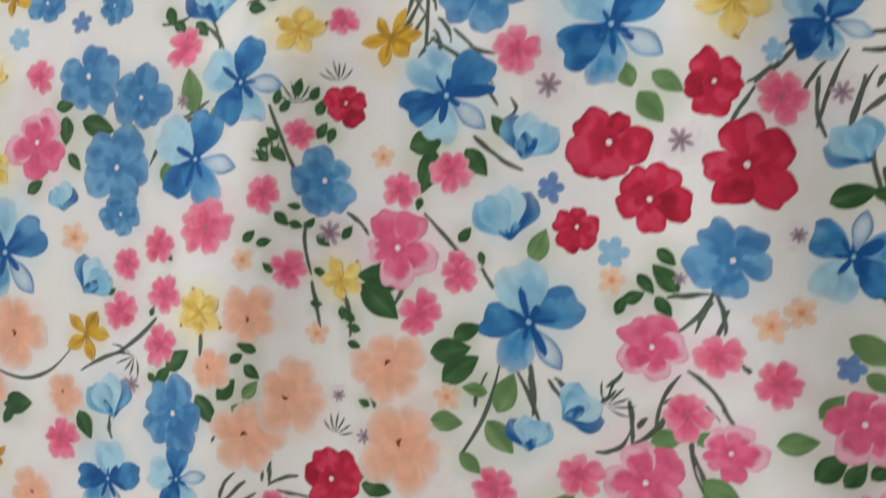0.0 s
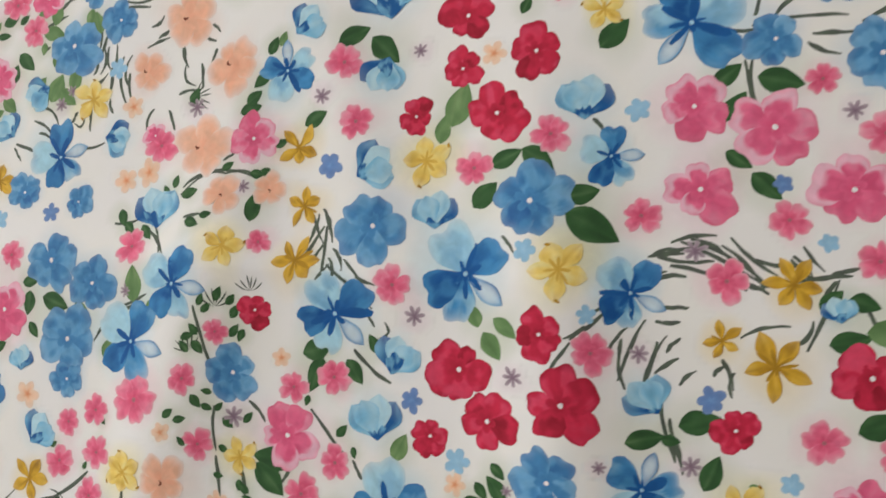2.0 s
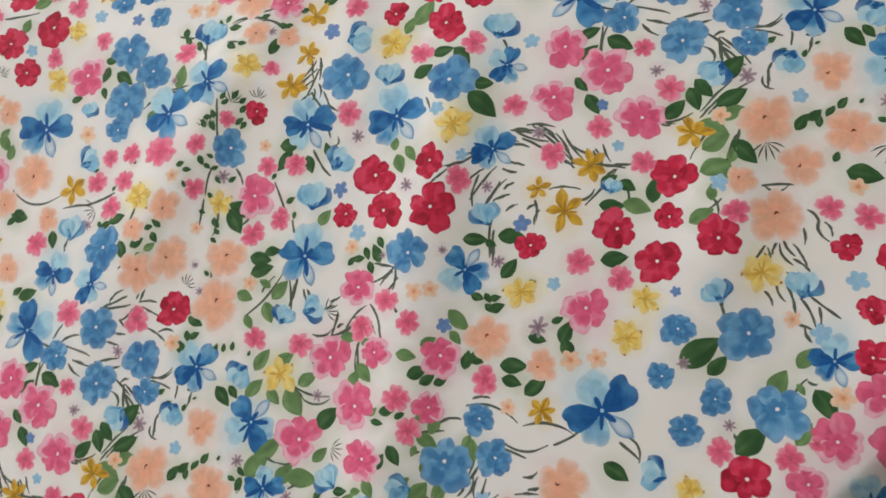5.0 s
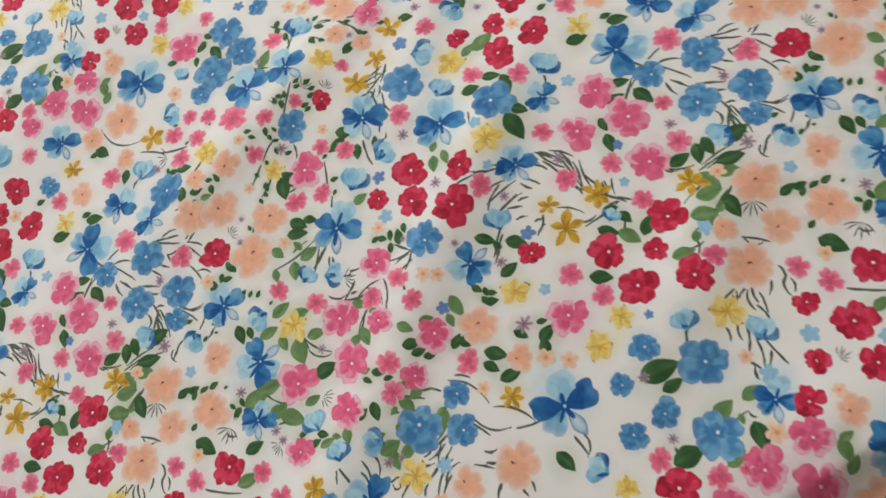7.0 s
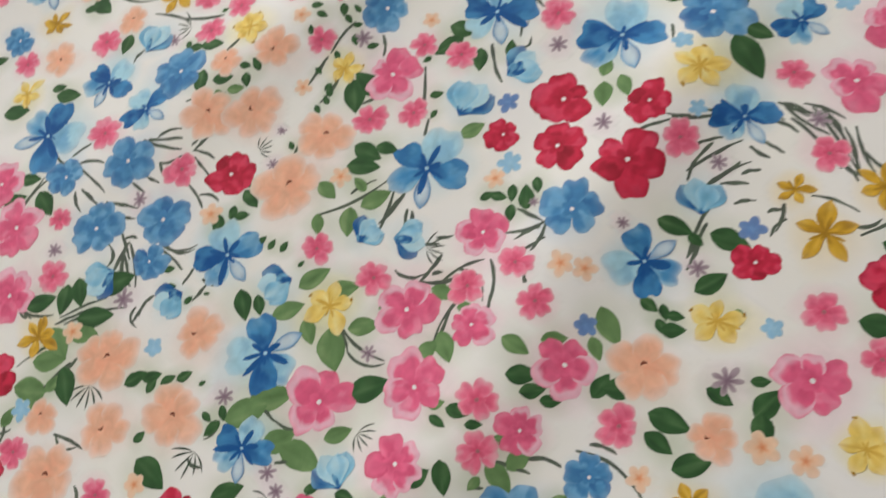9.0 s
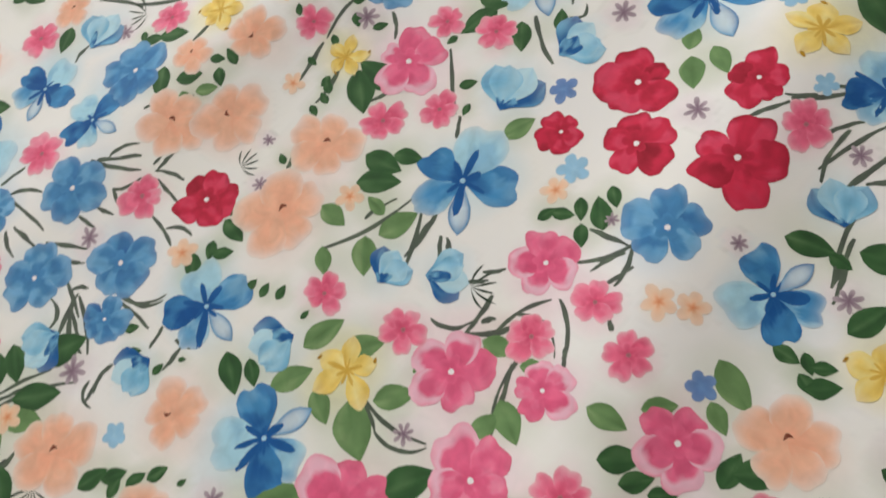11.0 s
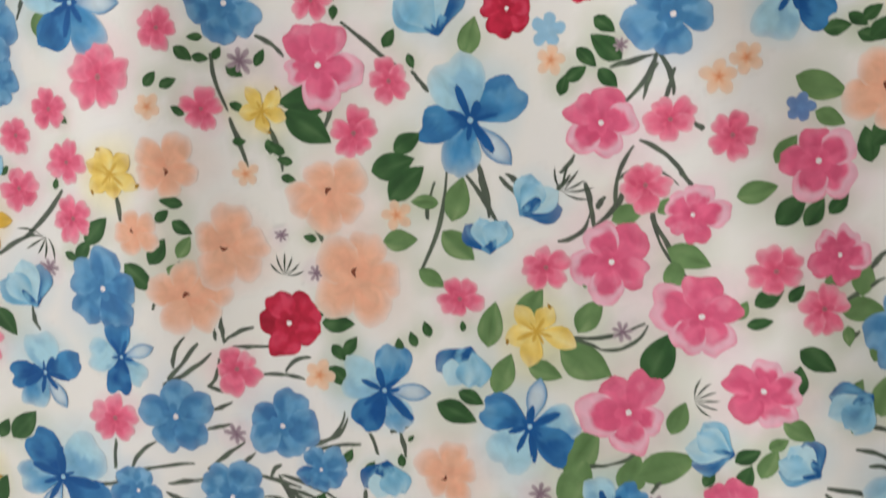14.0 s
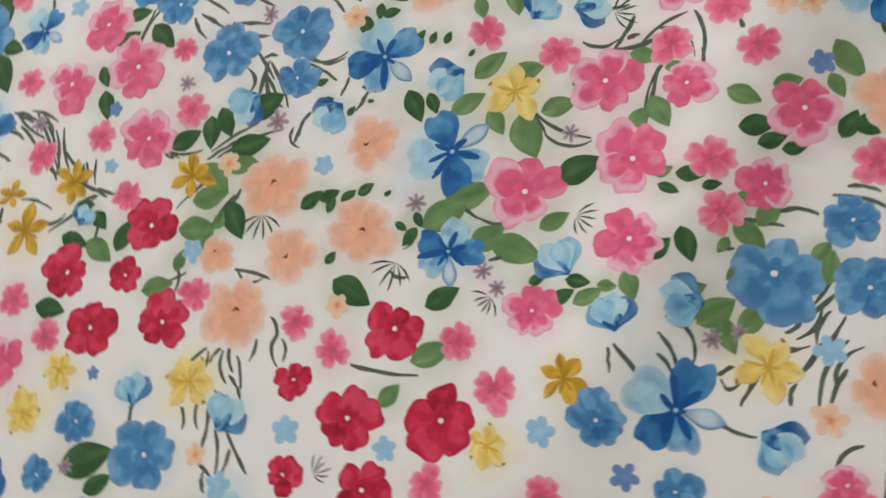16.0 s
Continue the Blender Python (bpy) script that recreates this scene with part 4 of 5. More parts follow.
leaf("olive", 71.8, -123.8, 72.4, -112.1)
leaf("olive", 84.6, -96.1, 80.9, -86.7)
leaf("olive", 57.5, -91.5, 59.2, -81.3)
leaf("dark", -155.6, -268.0, -143.7, -262.6)
leaf("dark", -139.3, -230.4, -142.3, -218.4)
leaf("olive", -111.3, -221.4, -113.5, -213.4)
leaf("olive", -118.5, -235.8, -110.0, -226.5)
leaf("dark", -101.2, -307.3, -88.7, -290.0)
leaf("dark", -87.3, -307.0, -82.0, -296.4)
leaf("dark", -159.8, -224.0, -150.8, -225.9)
leaf("dark", 16.6, -139.9, 23.6, -136.6)
leaf("olive", 44.5, -25.0, 57.3, -31.1)
leaf("dark", -43.4, -149.3, -38.3, -152.4)
leaf("dark", -257.3, 150.1, -255.1, 158.9)
leaf("olive", -242.0, 137.5, -234.6, 147.0)
leaf("dark", -98.5, 130.0, -89.4, 135.0)
leaf("dark", -86.1, 165.3, -74.3, 171.0)
leaf("dark", -71.5, 167.7, -60.3, 157.9)
leaf("dark", -119.5, 88.3, -118.4, 99.7)
leaf("dark", -22.6, 97.2, -14.6, 106.0)
leaf("dark", -16.8, 113.4, -5.8, 119.1)
leaf("dark", -4.4, 120.4, 7.0, 112.3)
leaf("dark", 13.0, 101.7, 24.0, 104.8)
leaf("dark", 13.4, 96.4, 31.1, 87.5)
leaf("dark", 22.1, 159.7, 31.2, 169.4)
leaf("olive", -34.2, 129.4, -29.5, 145.4)
leaf("olive", -38.4, 122.6, -37.3, 132.9)
leaf("dark", 56.9, 22.2, 69.5, 26.1)
leaf("olive", -243.6, 144.4, -238.0, 152.5)
leaf("dark", -234.5, 55.7, -226.5, 57.5)
leaf("dark", 66.4, 0.8, 70.6, 12.0)
leaf("olive", 115.5, 59.4, 129.1, 59.3)
leaf("dark", 104.0, 54.3, 115.8, 57.6)
leaf("olive", 81.1, 4.7, 84.9, 3.2)
leaf("dark", 60.5, -9.8, 64.9, -13.5)
leaf("dark", 65.7, -18.1, 72.1, -12.9)
leaf("dark", -8.7, 174.3, -5.7, 180.4)
leaf("dark", 99.9, -13.4, 104.5, -9.2)
leaf("dark", 108.2, -22.4, 109.2, -10.7)
leaf("dark", 108.8, -19.4, 115.7, -28.7)
leaf("dark", 80.9, -44.0, 93.9, -39.9)
leaf("dark", 84.2, -50.1, 94.4, -49.7)
leaf("dark", 98.6, -54.1, 105.6, -43.3)
leaf("olive", 220.8, 4.2, 224.3, 14.6)
leaf("dark", 230.6, -3.1, 242.0, -13.5)
leaf("olive", 229.9, -31.7, 233.2, -20.3)
leaf("dark", 205.7, -45.3, 214.4, -30.6)
leaf("olive", 222.5, -3.1, 226.8, -6.9)
leaf("olive", 212.7, -12.8, 215.8, 0.0)
leaf("dark", 64.0, -47.8, 73.4, -39.0)
leaf("dark", 63.9, -12.3, 69.1, -9.3)
leaf("dark", 139.7, -9.9, 142.6, -10.5)
leaf("olive", 161.0, 94.8, 161.4, 103.7)
leaf("olive", 270.2, 10.3, 279.8, 2.9)
leaf("olive", -291.3, -15.3, -287.8, -8.2)
leaf("olive", -278.9, -27.6, -280.4, -17.8)
leaf("dark", -261.8, -68.3, -258.0, -61.3)
leaf("dark", -261.8, -60.6, -249.6, -59.9)
leaf("dark", -236.3, -108.8, -231.7, -103.0)
leaf("olive", 78.4, -84.0, 77.5, -92.3)
leaf("dark", 147.7, -72.6, 160.4, -75.7)
leaf("dark", 202.4, 184.9, 209.3, 180.2)
leaf("dark", -20.1, -15.6, -14.0, -12.9)
leaf("dark", 62.4, -15.5, 68.2, -17.9)
leaf("dark", 90.4, -24.4, 99.4, -23.6)
leaf("dark", -138.4, 51.6, -136.6, 56.3)
leaf("dark", -130.9, 54.0, -128.9, 59.6)
leaf("dark", -125.8, 52.8, -122.9, 56.9)
leaf("dark", -123.6, 47.4, -120.9, 52.6)
leaf("dark", -123.9, 39.5, -120.7, 44.4)
leaf("dark", -145.3, 37.2, -140.0, 39.4)
leaf("dark", -141.4, 31.9, -145.3, 35.8)
leaf("dark", -139.9, 36.8, -135.5, 32.3)
leaf("dark", -117.8, 43.2, -119.7, 38.4)
leaf("dark", -130.0, 15.8, -134.4, 16.4)
leaf("dark", -139.4, 14.2, -135.2, 9.7)
leaf("dark", -134.6, 10.4, -130.0, 9.0)
leaf("dark", -128.3, 8.4, -125.6, 11.7)
leaf("dark", -151.4, 3.6, -147.3, 7.1)
leaf("dark", -146.5, 2.6, -141.3, 4.1)
leaf("dark", -115.6, 4.4, -112.3, 8.7)
leaf("dark", -124.8, 5.7, -120.6, 2.4)
leaf("dark", -133.7, -1.6, -129.7, -5.4)
leaf("dark", -125.9, -5.7, -121.9, -8.5)
leaf("dark", -127.5, -17.8, -123.4, -18.3)
leaf("dark", -115.8, -18.7, -115.8, -23.2)
leaf("dark", -111.2, -24.1, -115.6, -20.9)
leaf("dark", -109.1, -27.4, -113.6, -25.7)
leaf("dark", -113.9, -31.4, -109.6, -33.0)
leaf("dark", -105.5, -50.4, -100.6, -47.8)
leaf("dark", -105.7, -53.3, -109.5, -51.7)
leaf("dark", -140.5, -7.3, -143.8, -4.2)
leaf("dark", -185.7, -0.3, -182.9, -3.0)
leaf("dark", -211.8, -16.4, -208.8, -14.1)
leaf("dark", -185.8, -10.6, -182.4, -12.7)
leaf("dark", -192.6, -24.1, -191.2, -20.8)
leaf("dark", -147.1, -35.5, -153.8, -33.2)
leaf("dark", -77.1, 43.1, -77.7, 37.3)
leaf("dark", -72.2, -168.3, -73.7, -162.1)
leaf("dark", -84.4, -94.4, -84.1, -89.6)
leaf("dark", -78.8, -92.8, -79.7, -88.0)
leaf("dark", -73.7, -90.0, -74.6, -85.1)
leaf("dark", -57.3, -150.9, -56.3, -148.0)
leaf("dark", -47.4, -156.5, -42.3, -156.7)
leaf("dark", -39.2, -153.7, -39.5, -161.3)
leaf("dark", -60.6, -184.1, -60.1, -178.8)
leaf("dark", -104.8, -102.0, -97.0, -102.8)
leaf("dark", 6.8, -147.8, 9.8, -143.0)
leaf("dark", 63.4, -52.7, 62.6, -43.2)
leaf("olive", 47.1, -87.9, 51.4, -83.4)
leaf("olive", 52.4, -99.6, 52.3, -105.2)
leaf("dark", -109.3, -129.9, -106.4, -125.9)
leaf("dark", -102.7, -134.2, -99.4, -130.9)
leaf("dark", -89.9, -133.4, -89.5, -129.1)
leaf("dark", -86.5, -124.6, -84.4, -122.9)
leaf("dark", -62.6, -89.5, -62.3, -86.2)
leaf("olive", -22.0, -74.3, -22.1, -79.4)
leaf("olive", -221.8, 174.6, -211.1, 166.1)
leaf("olive", -241.7, 175.3, -230.2, 173.7)
leaf("olive", -228.1, 147.5, -219.5, 140.9)
leaf("dark", -117.3, 153.1, -123.2, 147.2)
leaf("dark", -126.5, 138.9, -120.7, 144.4)
leaf("dark", -129.3, 135.2, -120.5, 138.2)
leaf("dark", -118.1, 160.9, -115.1, 168.0)
leaf("olive", -113.1, 164.5, -111.2, 170.4)
leaf("dark", -111.4, 120.7, -106.6, 123.7)
leaf("dark", -155.3, 139.0, -152.6, 146.4)
leaf("dark", -135.0, 110.2, -130.3, 113.2)
leaf("dark", -154.3, 98.2, -147.0, 101.1)
leaf("dark", -159.1, 101.8, -157.8, 107.1)
leaf("dark", -161.3, 98.2, -164.3, 102.5)
leaf("dark", -150.5, 87.5, -143.9, 86.2)
leaf("dark", -143.1, 89.7, -137.9, 91.1)
leaf("dark", -121.7, 109.3, -115.3, 108.4)
leaf("dark", -116.8, 110.8, -111.3, 108.3)
leaf("dark", -186.1, 91.8, -183.3, 84.9)
leaf("dark", -182.9, 85.9, -177.9, 81.2)
leaf("dark", -173.4, 85.0, -168.3, 79.5)
leaf("dark", -136.7, 49.0, -133.1, 52.5)
leaf("dark", -137.6, 39.4, -141.4, 43.4)
leaf("dark", 100.8, 66.4, 107.3, 72.3)
# stems, with their bend
stem(-193.0, -124.0, -190.4, -113.1, 0.1)
stem(-186.7, -124.7, -174.9, -115.5, 1.6)
stem(-193.9, -127.8, -162.5, -124.9, 1.5)
stem(-165.7, -93.8, -152.5, -82.2, -0.2)
stem(-162.7, -90.0, -156.3, -79.6, 1.6)
stem(-167.9, -95.4, -148.5, -86.4, -0.9)
stem(-152.2, -98.3, -146.2, -88.5, -1.2)
stem(-152.2, -97.3, -145.1, -100.6, -0.6)
stem(-152.5, -106.5, -144.7, -104.2, -0.2)
stem(-142.7, -73.8, -143.4, -82.6, -0.3)
stem(-143.9, -83.3, -132.3, -79.4, 0.8)
stem(-140.6, -84.9, -127.2, -86.8, -0.1)
stem(-132.0, -96.0, -118.1, -99.4, 0.7)
stem(-124.4, -96.1, -114.7, -92.0, 1.7)
stem(-117.2, -121.4, -105.7, -114.3, -2.6)
stem(-158.3, -127.3, -143.2, -119.1, 0.1)
stem(-173.9, -131.1, -159.7, -130.8, 0.0)
stem(-211.0, -62.4, -210.5, -71.4, -1.0)
stem(-133.4, -131.8, -120.4, -144.7, -2.4)
stem(-190.5, -159.1, -192.8, -137.9, 2.0)
stem(-130.0, -179.0, -123.3, -164.9, 0.1)
stem(-149.6, -186.7, -143.2, -186.2, -0.9)
stem(-197.9, -204.2, -182.1, -217.1, -1.1)
stem(-218.1, -206.9, -202.5, -204.0, 1.1)
stem(-174.4, -206.4, -167.0, -214.7, -0.4)
stem(-165.0, -215.4, -154.7, -212.3, -0.2)
stem(-89.4, -206.0, -77.7, -201.5, -3.7)
stem(-50.3, -35.6, -48.8, -53.9, 1.0)
stem(-43.8, -41.5, -36.5, -50.2, -0.4)
stem(-68.4, -51.8, -64.0, -40.2, 1.0)
stem(-28.7, -64.1, -17.4, -56.4, -2.7)
stem(-18.0, -47.0, -17.2, -61.8, 0.5)
stem(-10.2, -56.6, -2.4, -37.9, 1.7)
stem(-0.5, -36.5, 12.1, -51.8, 2.0)
stem(0.7, -57.3, 4.5, -74.7, -1.0)
stem(-33.9, -95.3, -19.8, -100.1, 1.2)
stem(-20.2, -100.1, -4.3, -93.9, -3.2)
stem(-15.3, -55.7, -12.6, -52.0, 0.2)
stem(-34.2, -135.0, -20.9, -138.2, -1.7)
stem(-21.4, -138.3, -10.5, -133.2, -1.2)
stem(-9.8, -149.0, -2.0, -142.0, 0.5)
stem(41.9, -148.8, 57.1, -153.7, 0.2)
stem(41.3, -150.7, 46.1, -157.2, -0.1)
stem(54.9, -131.1, 65.5, -139.6, 2.2)
stem(-39.1, -155.0, -38.4, -163.0, 1.3)
stem(-27.2, -48.5, -22.0, -44.2, -0.0)
stem(-25.2, -43.0, -19.9, -38.1, -0.4)
stem(17.6, -36.1, 14.7, -32.9, 0.3)
stem(50.3, 37.6, 56.4, 9.7, -1.7)
stem(-6.6, -13.9, 6.5, -12.6, -0.0)
stem(7.1, -11.6, -3.8, -24.7, 1.6)
stem(7.3, -12.4, 10.3, -25.1, 1.2)
stem(6.9, -14.9, 1.8, -24.9, -0.5)
stem(-85.9, 13.3, -68.0, -5.4, -0.3)
stem(-66.3, -5.1, -61.8, -12.2, -0.0)
stem(-113.9, 13.8, -105.9, 5.7, 0.8)
stem(-140.5, 51.6, -130.0, 24.0, -0.3)
stem(-126.8, -10.1, -124.1, -26.6, 0.2)
stem(-118.0, -10.1, -112.9, -29.7, 1.9)
stem(-105.6, -50.0, -102.7, -59.2, 0.7)
stem(-193.3, 32.3, -166.5, 51.2, 3.4)
stem(-204.4, -37.6, -224.6, -45.9, -1.0)
stem(-189.8, -24.6, -211.2, -40.1, 1.2)
stem(-74.9, 74.6, -63.3, 60.7, 0.8)
stem(-66.6, 57.6, -60.0, 48.3, 0.2)
stem(-68.4, 38.8, -51.8, 26.7, -1.0)
stem(-55.8, 50.7, -58.2, 44.0, 3.1)
stem(-88.4, 92.9, -93.7, 77.8, 0.9)
stem(-86.8, 95.0, -82.5, 85.1, 1.1)
stem(-92.4, -8.6, -97.7, -19.0, 0.6)
stem(-81.9, 74.9, -79.7, 65.3, 1.1)
stem(31.3, 62.9, 15.8, 49.9, 1.9)
stem(18.3, 48.7, 11.5, 38.5, 0.0)
stem(44.0, 58.8, 35.7, 36.2, -0.8)
stem(-170.1, -24.9, -170.4, -42.5, 0.9)
stem(-171.6, 83.8, -158.8, 71.5, 1.6)
stem(-200.8, -207.1, -186.2, -222.0, 1.4)
stem(-172.3, -242.2, -162.6, -217.2, -0.6)
stem(-126.4, -176.1, -109.8, -152.1, 1.6)
stem(-29.0, -207.1, -6.1, -195.5, -1.0)
stem(-9.0, -47.8, 9.2, -51.5, 4.6)
stem(-132.6, -132.2, -113.7, -143.5, 1.1)
stem(77.8, -150.2, 92.5, -147.6, -1.4)
stem(82.4, -115.9, 83.7, -108.6, -1.2)
stem(85.0, -107.6, 88.4, -94.6, -0.4)
stem(102.9, -122.3, 102.8, -106.8, 3.0)
stem(60.7, -83.7, 70.9, -78.0, 1.5)
stem(73.0, -65.6, 82.1, -62.0, 0.9)
stem(-57.2, -256.2, -46.7, -268.0, 1.2)
stem(-53.5, -253.4, -36.8, -260.4, -0.4)
stem(-73.7, -232.5, -64.4, -241.2, -1.9)
stem(-67.5, -230.7, -58.3, -239.4, 0.6)
stem(-65.0, -221.3, -62.3, -229.6, 0.6)
stem(-59.7, -215.1, -51.6, -224.5, -2.3)
stem(-69.7, -252.8, -62.9, -260.4, -1.2)
stem(-74.1, -258.5, -68.2, -264.3, 0.9)
stem(-65.8, -211.6, -58.0, -218.9, 1.8)
stem(80.0, -136.8, 74.4, -138.7, 2.6)
stem(83.1, -132.4, 83.7, -142.6, -0.3)
stem(93.1, -127.3, 95.4, -134.0, -0.8)
stem(114.6, -142.1, 117.4, -132.0, 1.6)
stem(-188.6, 85.2, -175.8, 87.4, -0.8)
stem(-155.0, 98.7, -117.1, 106.4, 7.2)
stem(-151.4, 88.7, -142.7, 90.7, 0.4)
stem(-237.8, 126.6, -229.0, 122.6, 0.9)
stem(48.2, 82.7, 65.3, 87.6, -0.2)
stem(57.7, 87.3, 84.5, 72.7, 2.7)
stem(91.4, 82.9, 98.8, 75.6, 0.0)
stem(100.5, 76.6, 111.0, 78.2, 0.5)
stem(44.8, 72.3, 57.3, 75.1, 1.1)
stem(49.2, 63.4, 58.7, 64.1, 0.0)
stem(47.5, 58.3, 56.1, 58.9, -0.4)
stem(76.0, 54.6, 92.1, 59.7, 1.6)
stem(61.9, 166.0, 81.0, 166.3, -1.7)
stem(94.1, 159.8, 105.1, 155.4, -0.9)
stem(53.9, 24.8, 56.5, 9.3, -0.0)
stem(30.6, 42.9, 37.9, 55.6, 1.1)
stem(36.1, 51.4, 38.0, 33.4, -1.5)
stem(21.3, 132.3, 25.7, 127.0, 0.5)
stem(-200.0, 157.3, -201.2, 141.3, 1.0)
stem(-194.4, 162.5, -190.3, 140.0, -2.4)
stem(-167.2, 137.2, -162.9, 128.1, 0.2)
stem(-85.6, 87.9, -94.1, 73.4, 0.2)
stem(-84.3, 87.9, -84.4, 66.9, 0.1)
stem(-76.7, 65.1, -63.8, 52.3, -2.5)
stem(-69.1, 67.8, -60.4, 64.9, -0.3)
stem(-80.6, 78.7, -75.6, 69.7, 1.4)
stem(-163.1, 165.7, -159.0, 156.4, -0.6)
stem(-145.1, 164.9, -147.3, 158.6, 0.3)
stem(74.7, 42.7, 74.2, 33.8, -1.2)
stem(51.8, 47.6, 56.4, 53.0, 0.7)
stem(114.1, 181.1, 123.2, 181.9, 0.0)
stem(121.0, 166.5, 129.4, 171.1, -0.6)
stem(147.1, 171.6, 163.1, 181.8, -3.9)
stem(149.6, 169.4, 166.8, 170.0, 0.6)
stem(133.1, 161.5, 138.0, 165.7, 0.8)
stem(165.7, 154.1, 167.7, 143.5, -1.4)
stem(160.3, 113.9, 158.4, 97.3, 1.3)
stem(114.5, 70.0, 119.9, 57.9, 0.1)
stem(158.5, 74.4, 163.7, 66.3, 0.9)
stem(151.7, 64.0, 162.5, 75.1, -1.8)
stem(177.2, 22.9, 181.3, 16.2, 0.7)
stem(189.6, 58.3, 186.7, 48.9, 0.0)
stem(194.3, 61.4, 194.1, 54.8, -0.5)
stem(70.9, -70.4, 100.1, -69.1, 4.2)
stem(103.2, -69.5, 130.0, -64.6, 3.7)
stem(94.9, -80.8, 118.7, -74.0, -4.4)
stem(121.2, -73.1, 131.8, -61.2, -0.7)
stem(151.8, -59.9, 163.6, -64.7, 0.3)
stem(204.0, 55.9, 213.6, 51.7, 0.9)
stem(204.5, 42.2, 212.2, 29.5, 0.9)
stem(221.7, 36.3, 224.4, 23.8, 1.0)
stem(210.9, 25.1, 224.4, 23.8, 0.2)
stem(218.3, 24.6, 223.4, 18.3, -1.1)
stem(190.9, 0.3, 200.2, 8.5, -0.3)
stem(226.3, 0.7, 222.4, -13.6, -1.5)
stem(226.6, -0.5, 231.2, -0.3, -0.6)
stem(190.9, 57.7, 192.1, 46.9, 1.9)
stem(202.3, -36.0, 206.5, -38.5, -0.9)
stem(154.6, -55.6, 164.1, -66.2, 2.9)
stem(93.7, -101.7, 93.3, -117.1, 0.7)
stem(116.1, -99.3, 123.1, -95.0, -0.0)
stem(102.3, -115.3, 104.7, -128.6, -0.8)
stem(124.8, -97.6, 131.2, -108.3, 1.6)
stem(-108.2, -78.3, -127.0, -74.5, -1.4)
stem(-267.8, -45.5, -229.5, -37.8, -8.0)
stem(-73.4, -68.5, -59.2, -33.4, -2.2)
stem(-55.4, -37.2, -44.7, -61.5, 0.9)
stem(55.1, 19.3, 59.2, 5.6, 0.5)
stem(-31.2, -94.3, -5.1, -93.3, -2.5)
stem(0.2, -59.9, 9.2, -81.7, -0.0)
stem(-5.3, -49.2, -16.6, -60.9, 1.1)
stem(9.9, -47.0, 13.8, -52.7, -0.4)
stem(11.4, -17.3, 6.0, -29.6, 0.2)
stem(-141.7, -139.4, -132.8, -149.4, 4.5)
stem(-140.6, -131.6, -126.3, -137.3, 0.2)
stem(-122.8, -181.4, -127.9, -202.2, -0.8)
stem(-165.4, -68.9, -152.2, -53.9, 1.0)
stem(48.5, 51.4, 42.7, 32.2, 0.8)
stem(44.4, 36.7, 51.8, 53.7, 1.1)
stem(47.0, 81.5, 66.6, 81.0, -1.0)
stem(51.5, 78.6, 77.7, 71.3, 1.6)
stem(40.6, 72.7, 50.6, 76.3, 1.0)
stem(91.8, 52.8, 99.1, 62.2, -2.1)
stem(-128.8, 10.6, -126.7, -8.1, -1.0)
stem(-128.5, -141.0, -115.8, -144.7, -1.6)
stem(-146.7, -185.8, -134.2, -176.8, -1.1)
stem(-37.8, -172.2, -31.1, -170.3, -1.3)
stem(-106.3, -148.7, -98.8, -154.2, -2.6)
stem(52.1, -105.4, 55.8, -101.6, 0.4)
stem(84.7, -88.5, 84.5, -103.7, 0.2)
stem(73.3, -138.5, 75.9, -133.4, 0.4)
stem(-66.8, -245.5, -59.6, -254.2, 1.4)
stem(-73.6, -227.3, -64.8, -236.5, -1.5)
stem(-56.5, -215.3, -51.1, -221.6, 1.1)
stem(-242.9, 176.1, -228.0, 183.0, 0.4)
stem(-205.9, 167.6, -206.5, 154.2, 2.2)
stem(-202.8, 167.5, -199.0, 154.1, -2.1)
stem(-211.5, 148.1, -202.2, 154.7, -1.1)
stem(-180.7, 175.9, -174.6, 181.0, -1.2)
stem(-182.0, 166.2, -170.5, 170.9, 0.4)
stem(-160.2, 158.6, -154.0, 148.0, -3.4)
stem(-152.3, 158.3, -150.2, 146.6, 0.3)
stem(-162.7, 144.4, -152.5, 145.9, 0.9)
stem(-148.5, 176.2, -144.0, 172.4, 0.2)
stem(-151.4, 170.1, -145.8, 168.3, -0.2)
stem(-198.5, 185.3, -182.3, 185.5, 0.4)
stem(-130.0, 117.2, -135.1, 114.2, 0.0)
stem(-241.3, 132.3, -229.0, 124.7, 1.4)
stem(-154.1, 102.0, -132.3, 108.5, 3.3)
stem(-132.9, 108.5, -115.5, 105.9, 2.6)
stem(-191.6, 35.6, -181.3, 47.6, 0.2)
stem(-182.0, 47.6, -165.7, 54.8, -0.4)
stem(45.3, 82.1, 56.3, 83.9, 1.5)
stem(58.0, 88.3, 71.6, 81.5, 2.0)
stem(74.9, 73.5, 84.9, 70.4, 0.7)
stem(80.1, 82.3, 93.6, 80.7, -1.0)
stem(26.3, 60.4, 31.9, 64.4, 0.0)
stem(48.0, 39.9, 56.1, 46.2, 0.3)
stem(56.6, 36.6, 62.0, 42.3, 0.5)
stem(67.8, 40.7, 71.3, 44.7, 0.6)
stem(70.4, 47.0, 74.5, 36.4, 0.7)
stem(18.1, 49.6, 23.5, 54.9, 0.3)
stem(54.7, 87.4, 84.0, 72.5, 1.2)
stem(43.7, 81.4, 56.3, 83.2, 0.3)
stem(92.0, 84.2, 99.3, 76.4, 0.5)
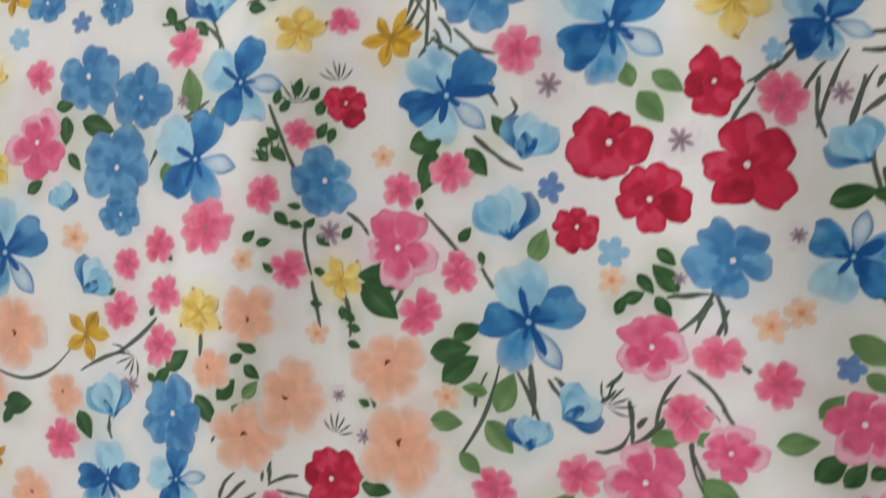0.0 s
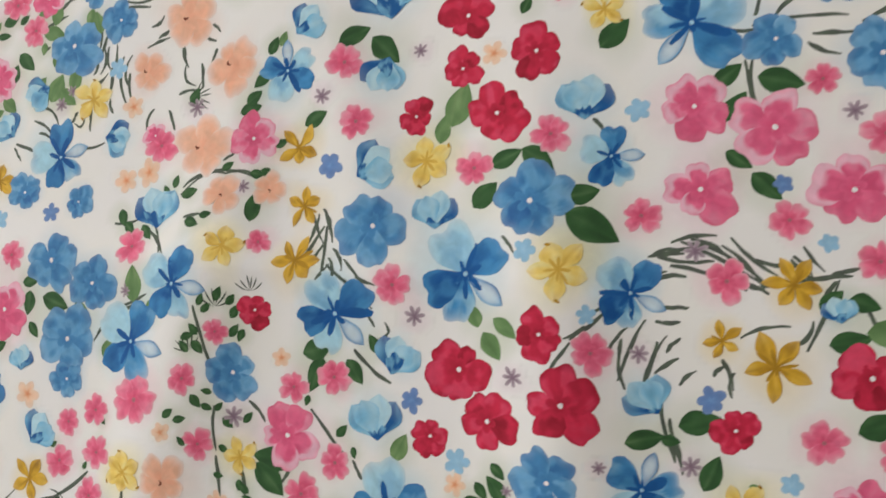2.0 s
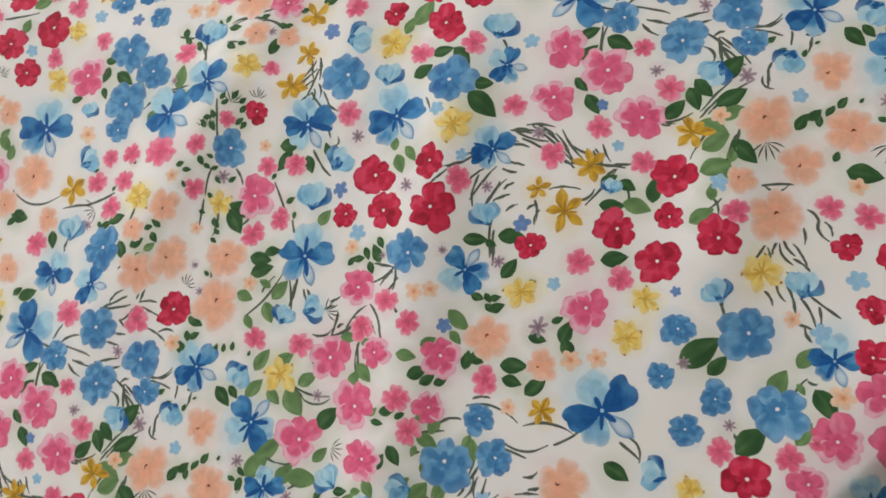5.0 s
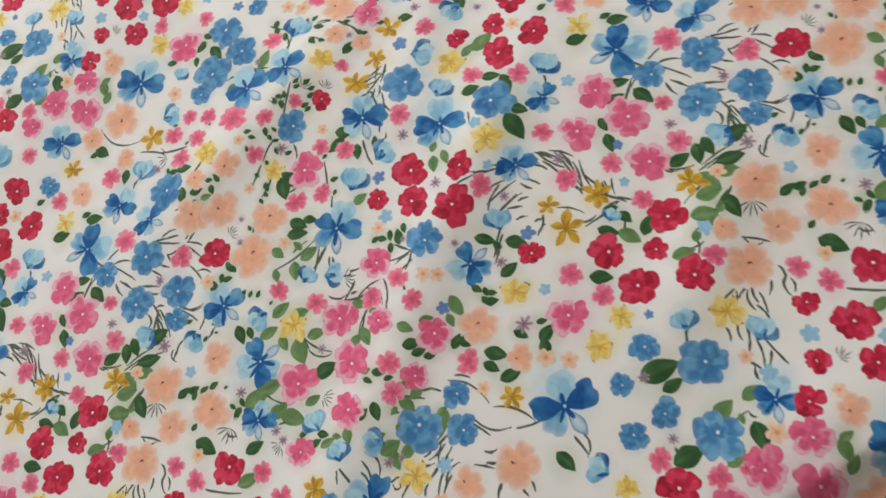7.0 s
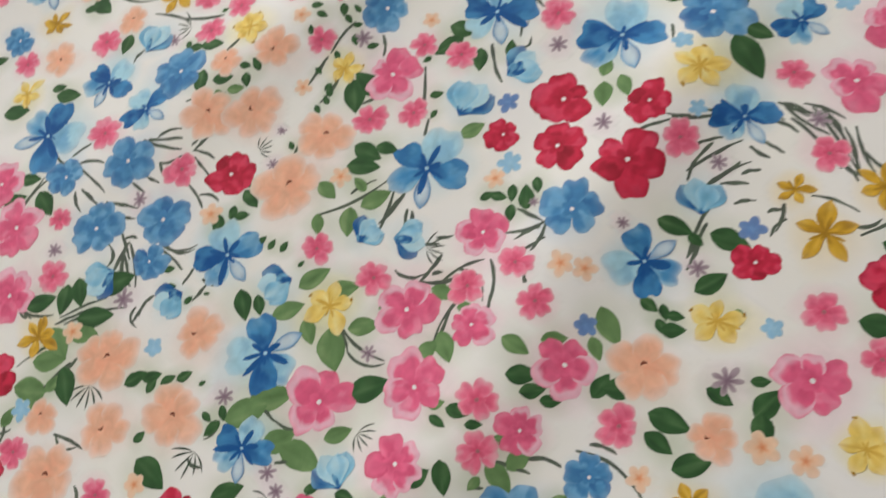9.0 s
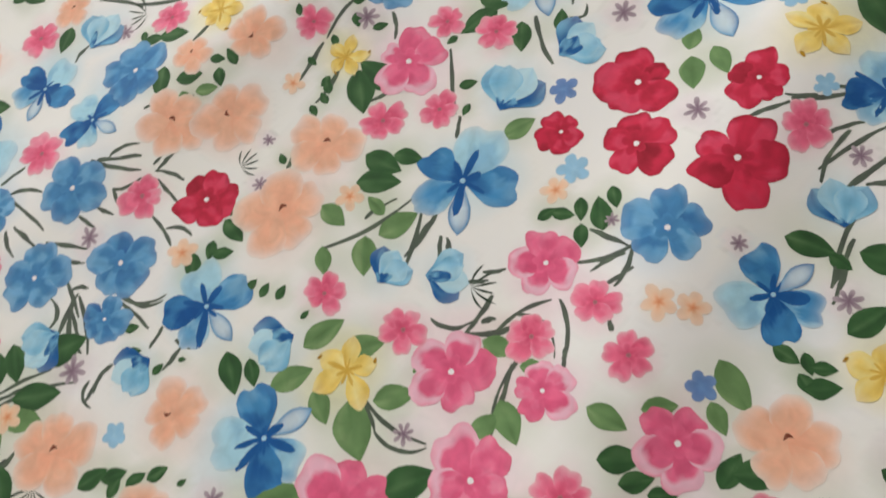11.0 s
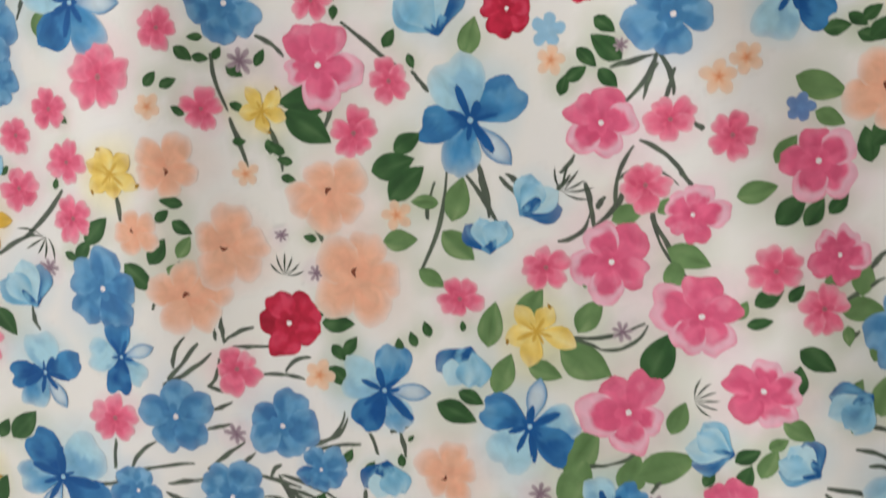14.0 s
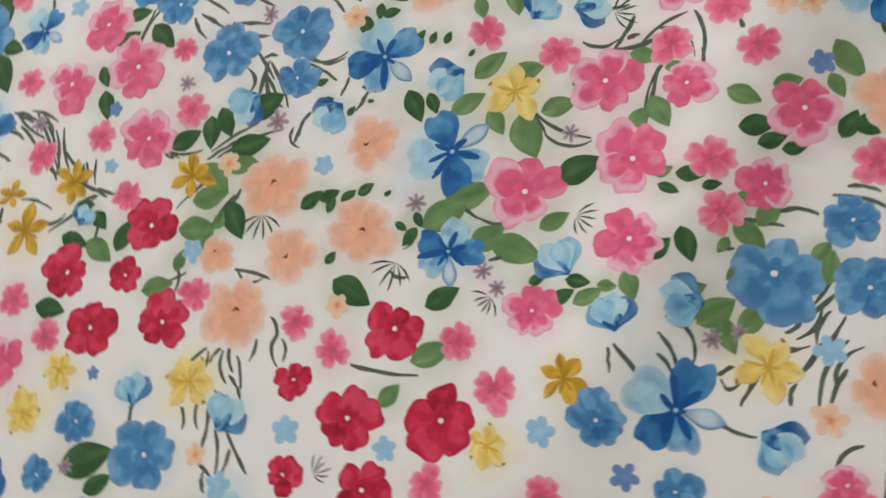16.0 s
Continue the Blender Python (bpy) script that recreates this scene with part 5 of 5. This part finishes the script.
stem(94.0, 75.4, 110.9, 78.2, 0.4)
stem(106.1, 76.2, 101.4, 66.9, -0.6)
stem(138.9, 118.3, 149.0, 139.0, 0.6)
stem(121.1, 107.9, 128.4, 108.9, 0.2)
stem(160.0, 110.4, 159.3, 98.1, -0.5)
stem(179.3, 87.4, 194.3, 93.0, 0.8)
stem(73.6, 153.8, 77.4, 136.9, 0.3)
stem(135.6, 160.5, 143.0, 143.4, 0.6)
stem(137.1, 157.2, 149.8, 150.9, 0.5)
stem(164.7, 149.4, 167.2, 140.0, 0.3)
stem(-90.7, 92.2, -85.1, 80.5, -0.6)
stem(-85.0, 80.2, -92.6, 66.5, -0.5)
stem(-85.4, 93.0, -81.1, 81.2, 0.4)
stem(-82.8, 72.1, -64.8, 60.8, -0.6)
stem(-74.0, 65.6, -61.1, 55.4, -0.7)
stem(-165.9, 84.1, -161.2, 72.5, 0.8)
stem(-49.5, -37.2, -48.7, -50.5, -0.5)
stem(-41.8, -40.9, -35.7, -47.1, 0.3)
stem(178.2, 24.2, 181.9, 17.2, -0.6)
stem(-146.6, -74.6, -146.1, -82.2, 0.3)
stem(170.3, 173.7, 172.0, 165.7, 0.2)
stem(180.6, 173.7, 181.4, 163.8, 0.3)
stem(177.4, 173.3, 184.1, 174.7, 0.1)
stem(-9.9, 86.6, -4.5, 80.2, 0.3)
stem(-88.5, 62.3, -81.2, 72.4, 0.4)
stem(159.5, 97.3, 153.5, 87.8, 0.8)

for flower in BLOOMS:
    KINDS[flower[0]](*flower)
ground_dye = FABRIC.data.color_attributes.new("dye", "FLOAT_COLOR", "POINT")
soaked = TINT.copy()
soaked[:, :, :3] /= np.maximum(soaked[:, :, 3:], 1e-4)
ground_dye.data.foreach_set("color", soaked.astype(np.float32).ravel())
tagged(lay("printed_foliage", STRAY["leaf"], FABRIC, "printed green leaves of the outer repeats"), kind="stuff")
tagged(lay("printed_stalkwork", STRAY["stem"], FABRIC, "printed thin stems of the outer repeats"), kind="stuff")
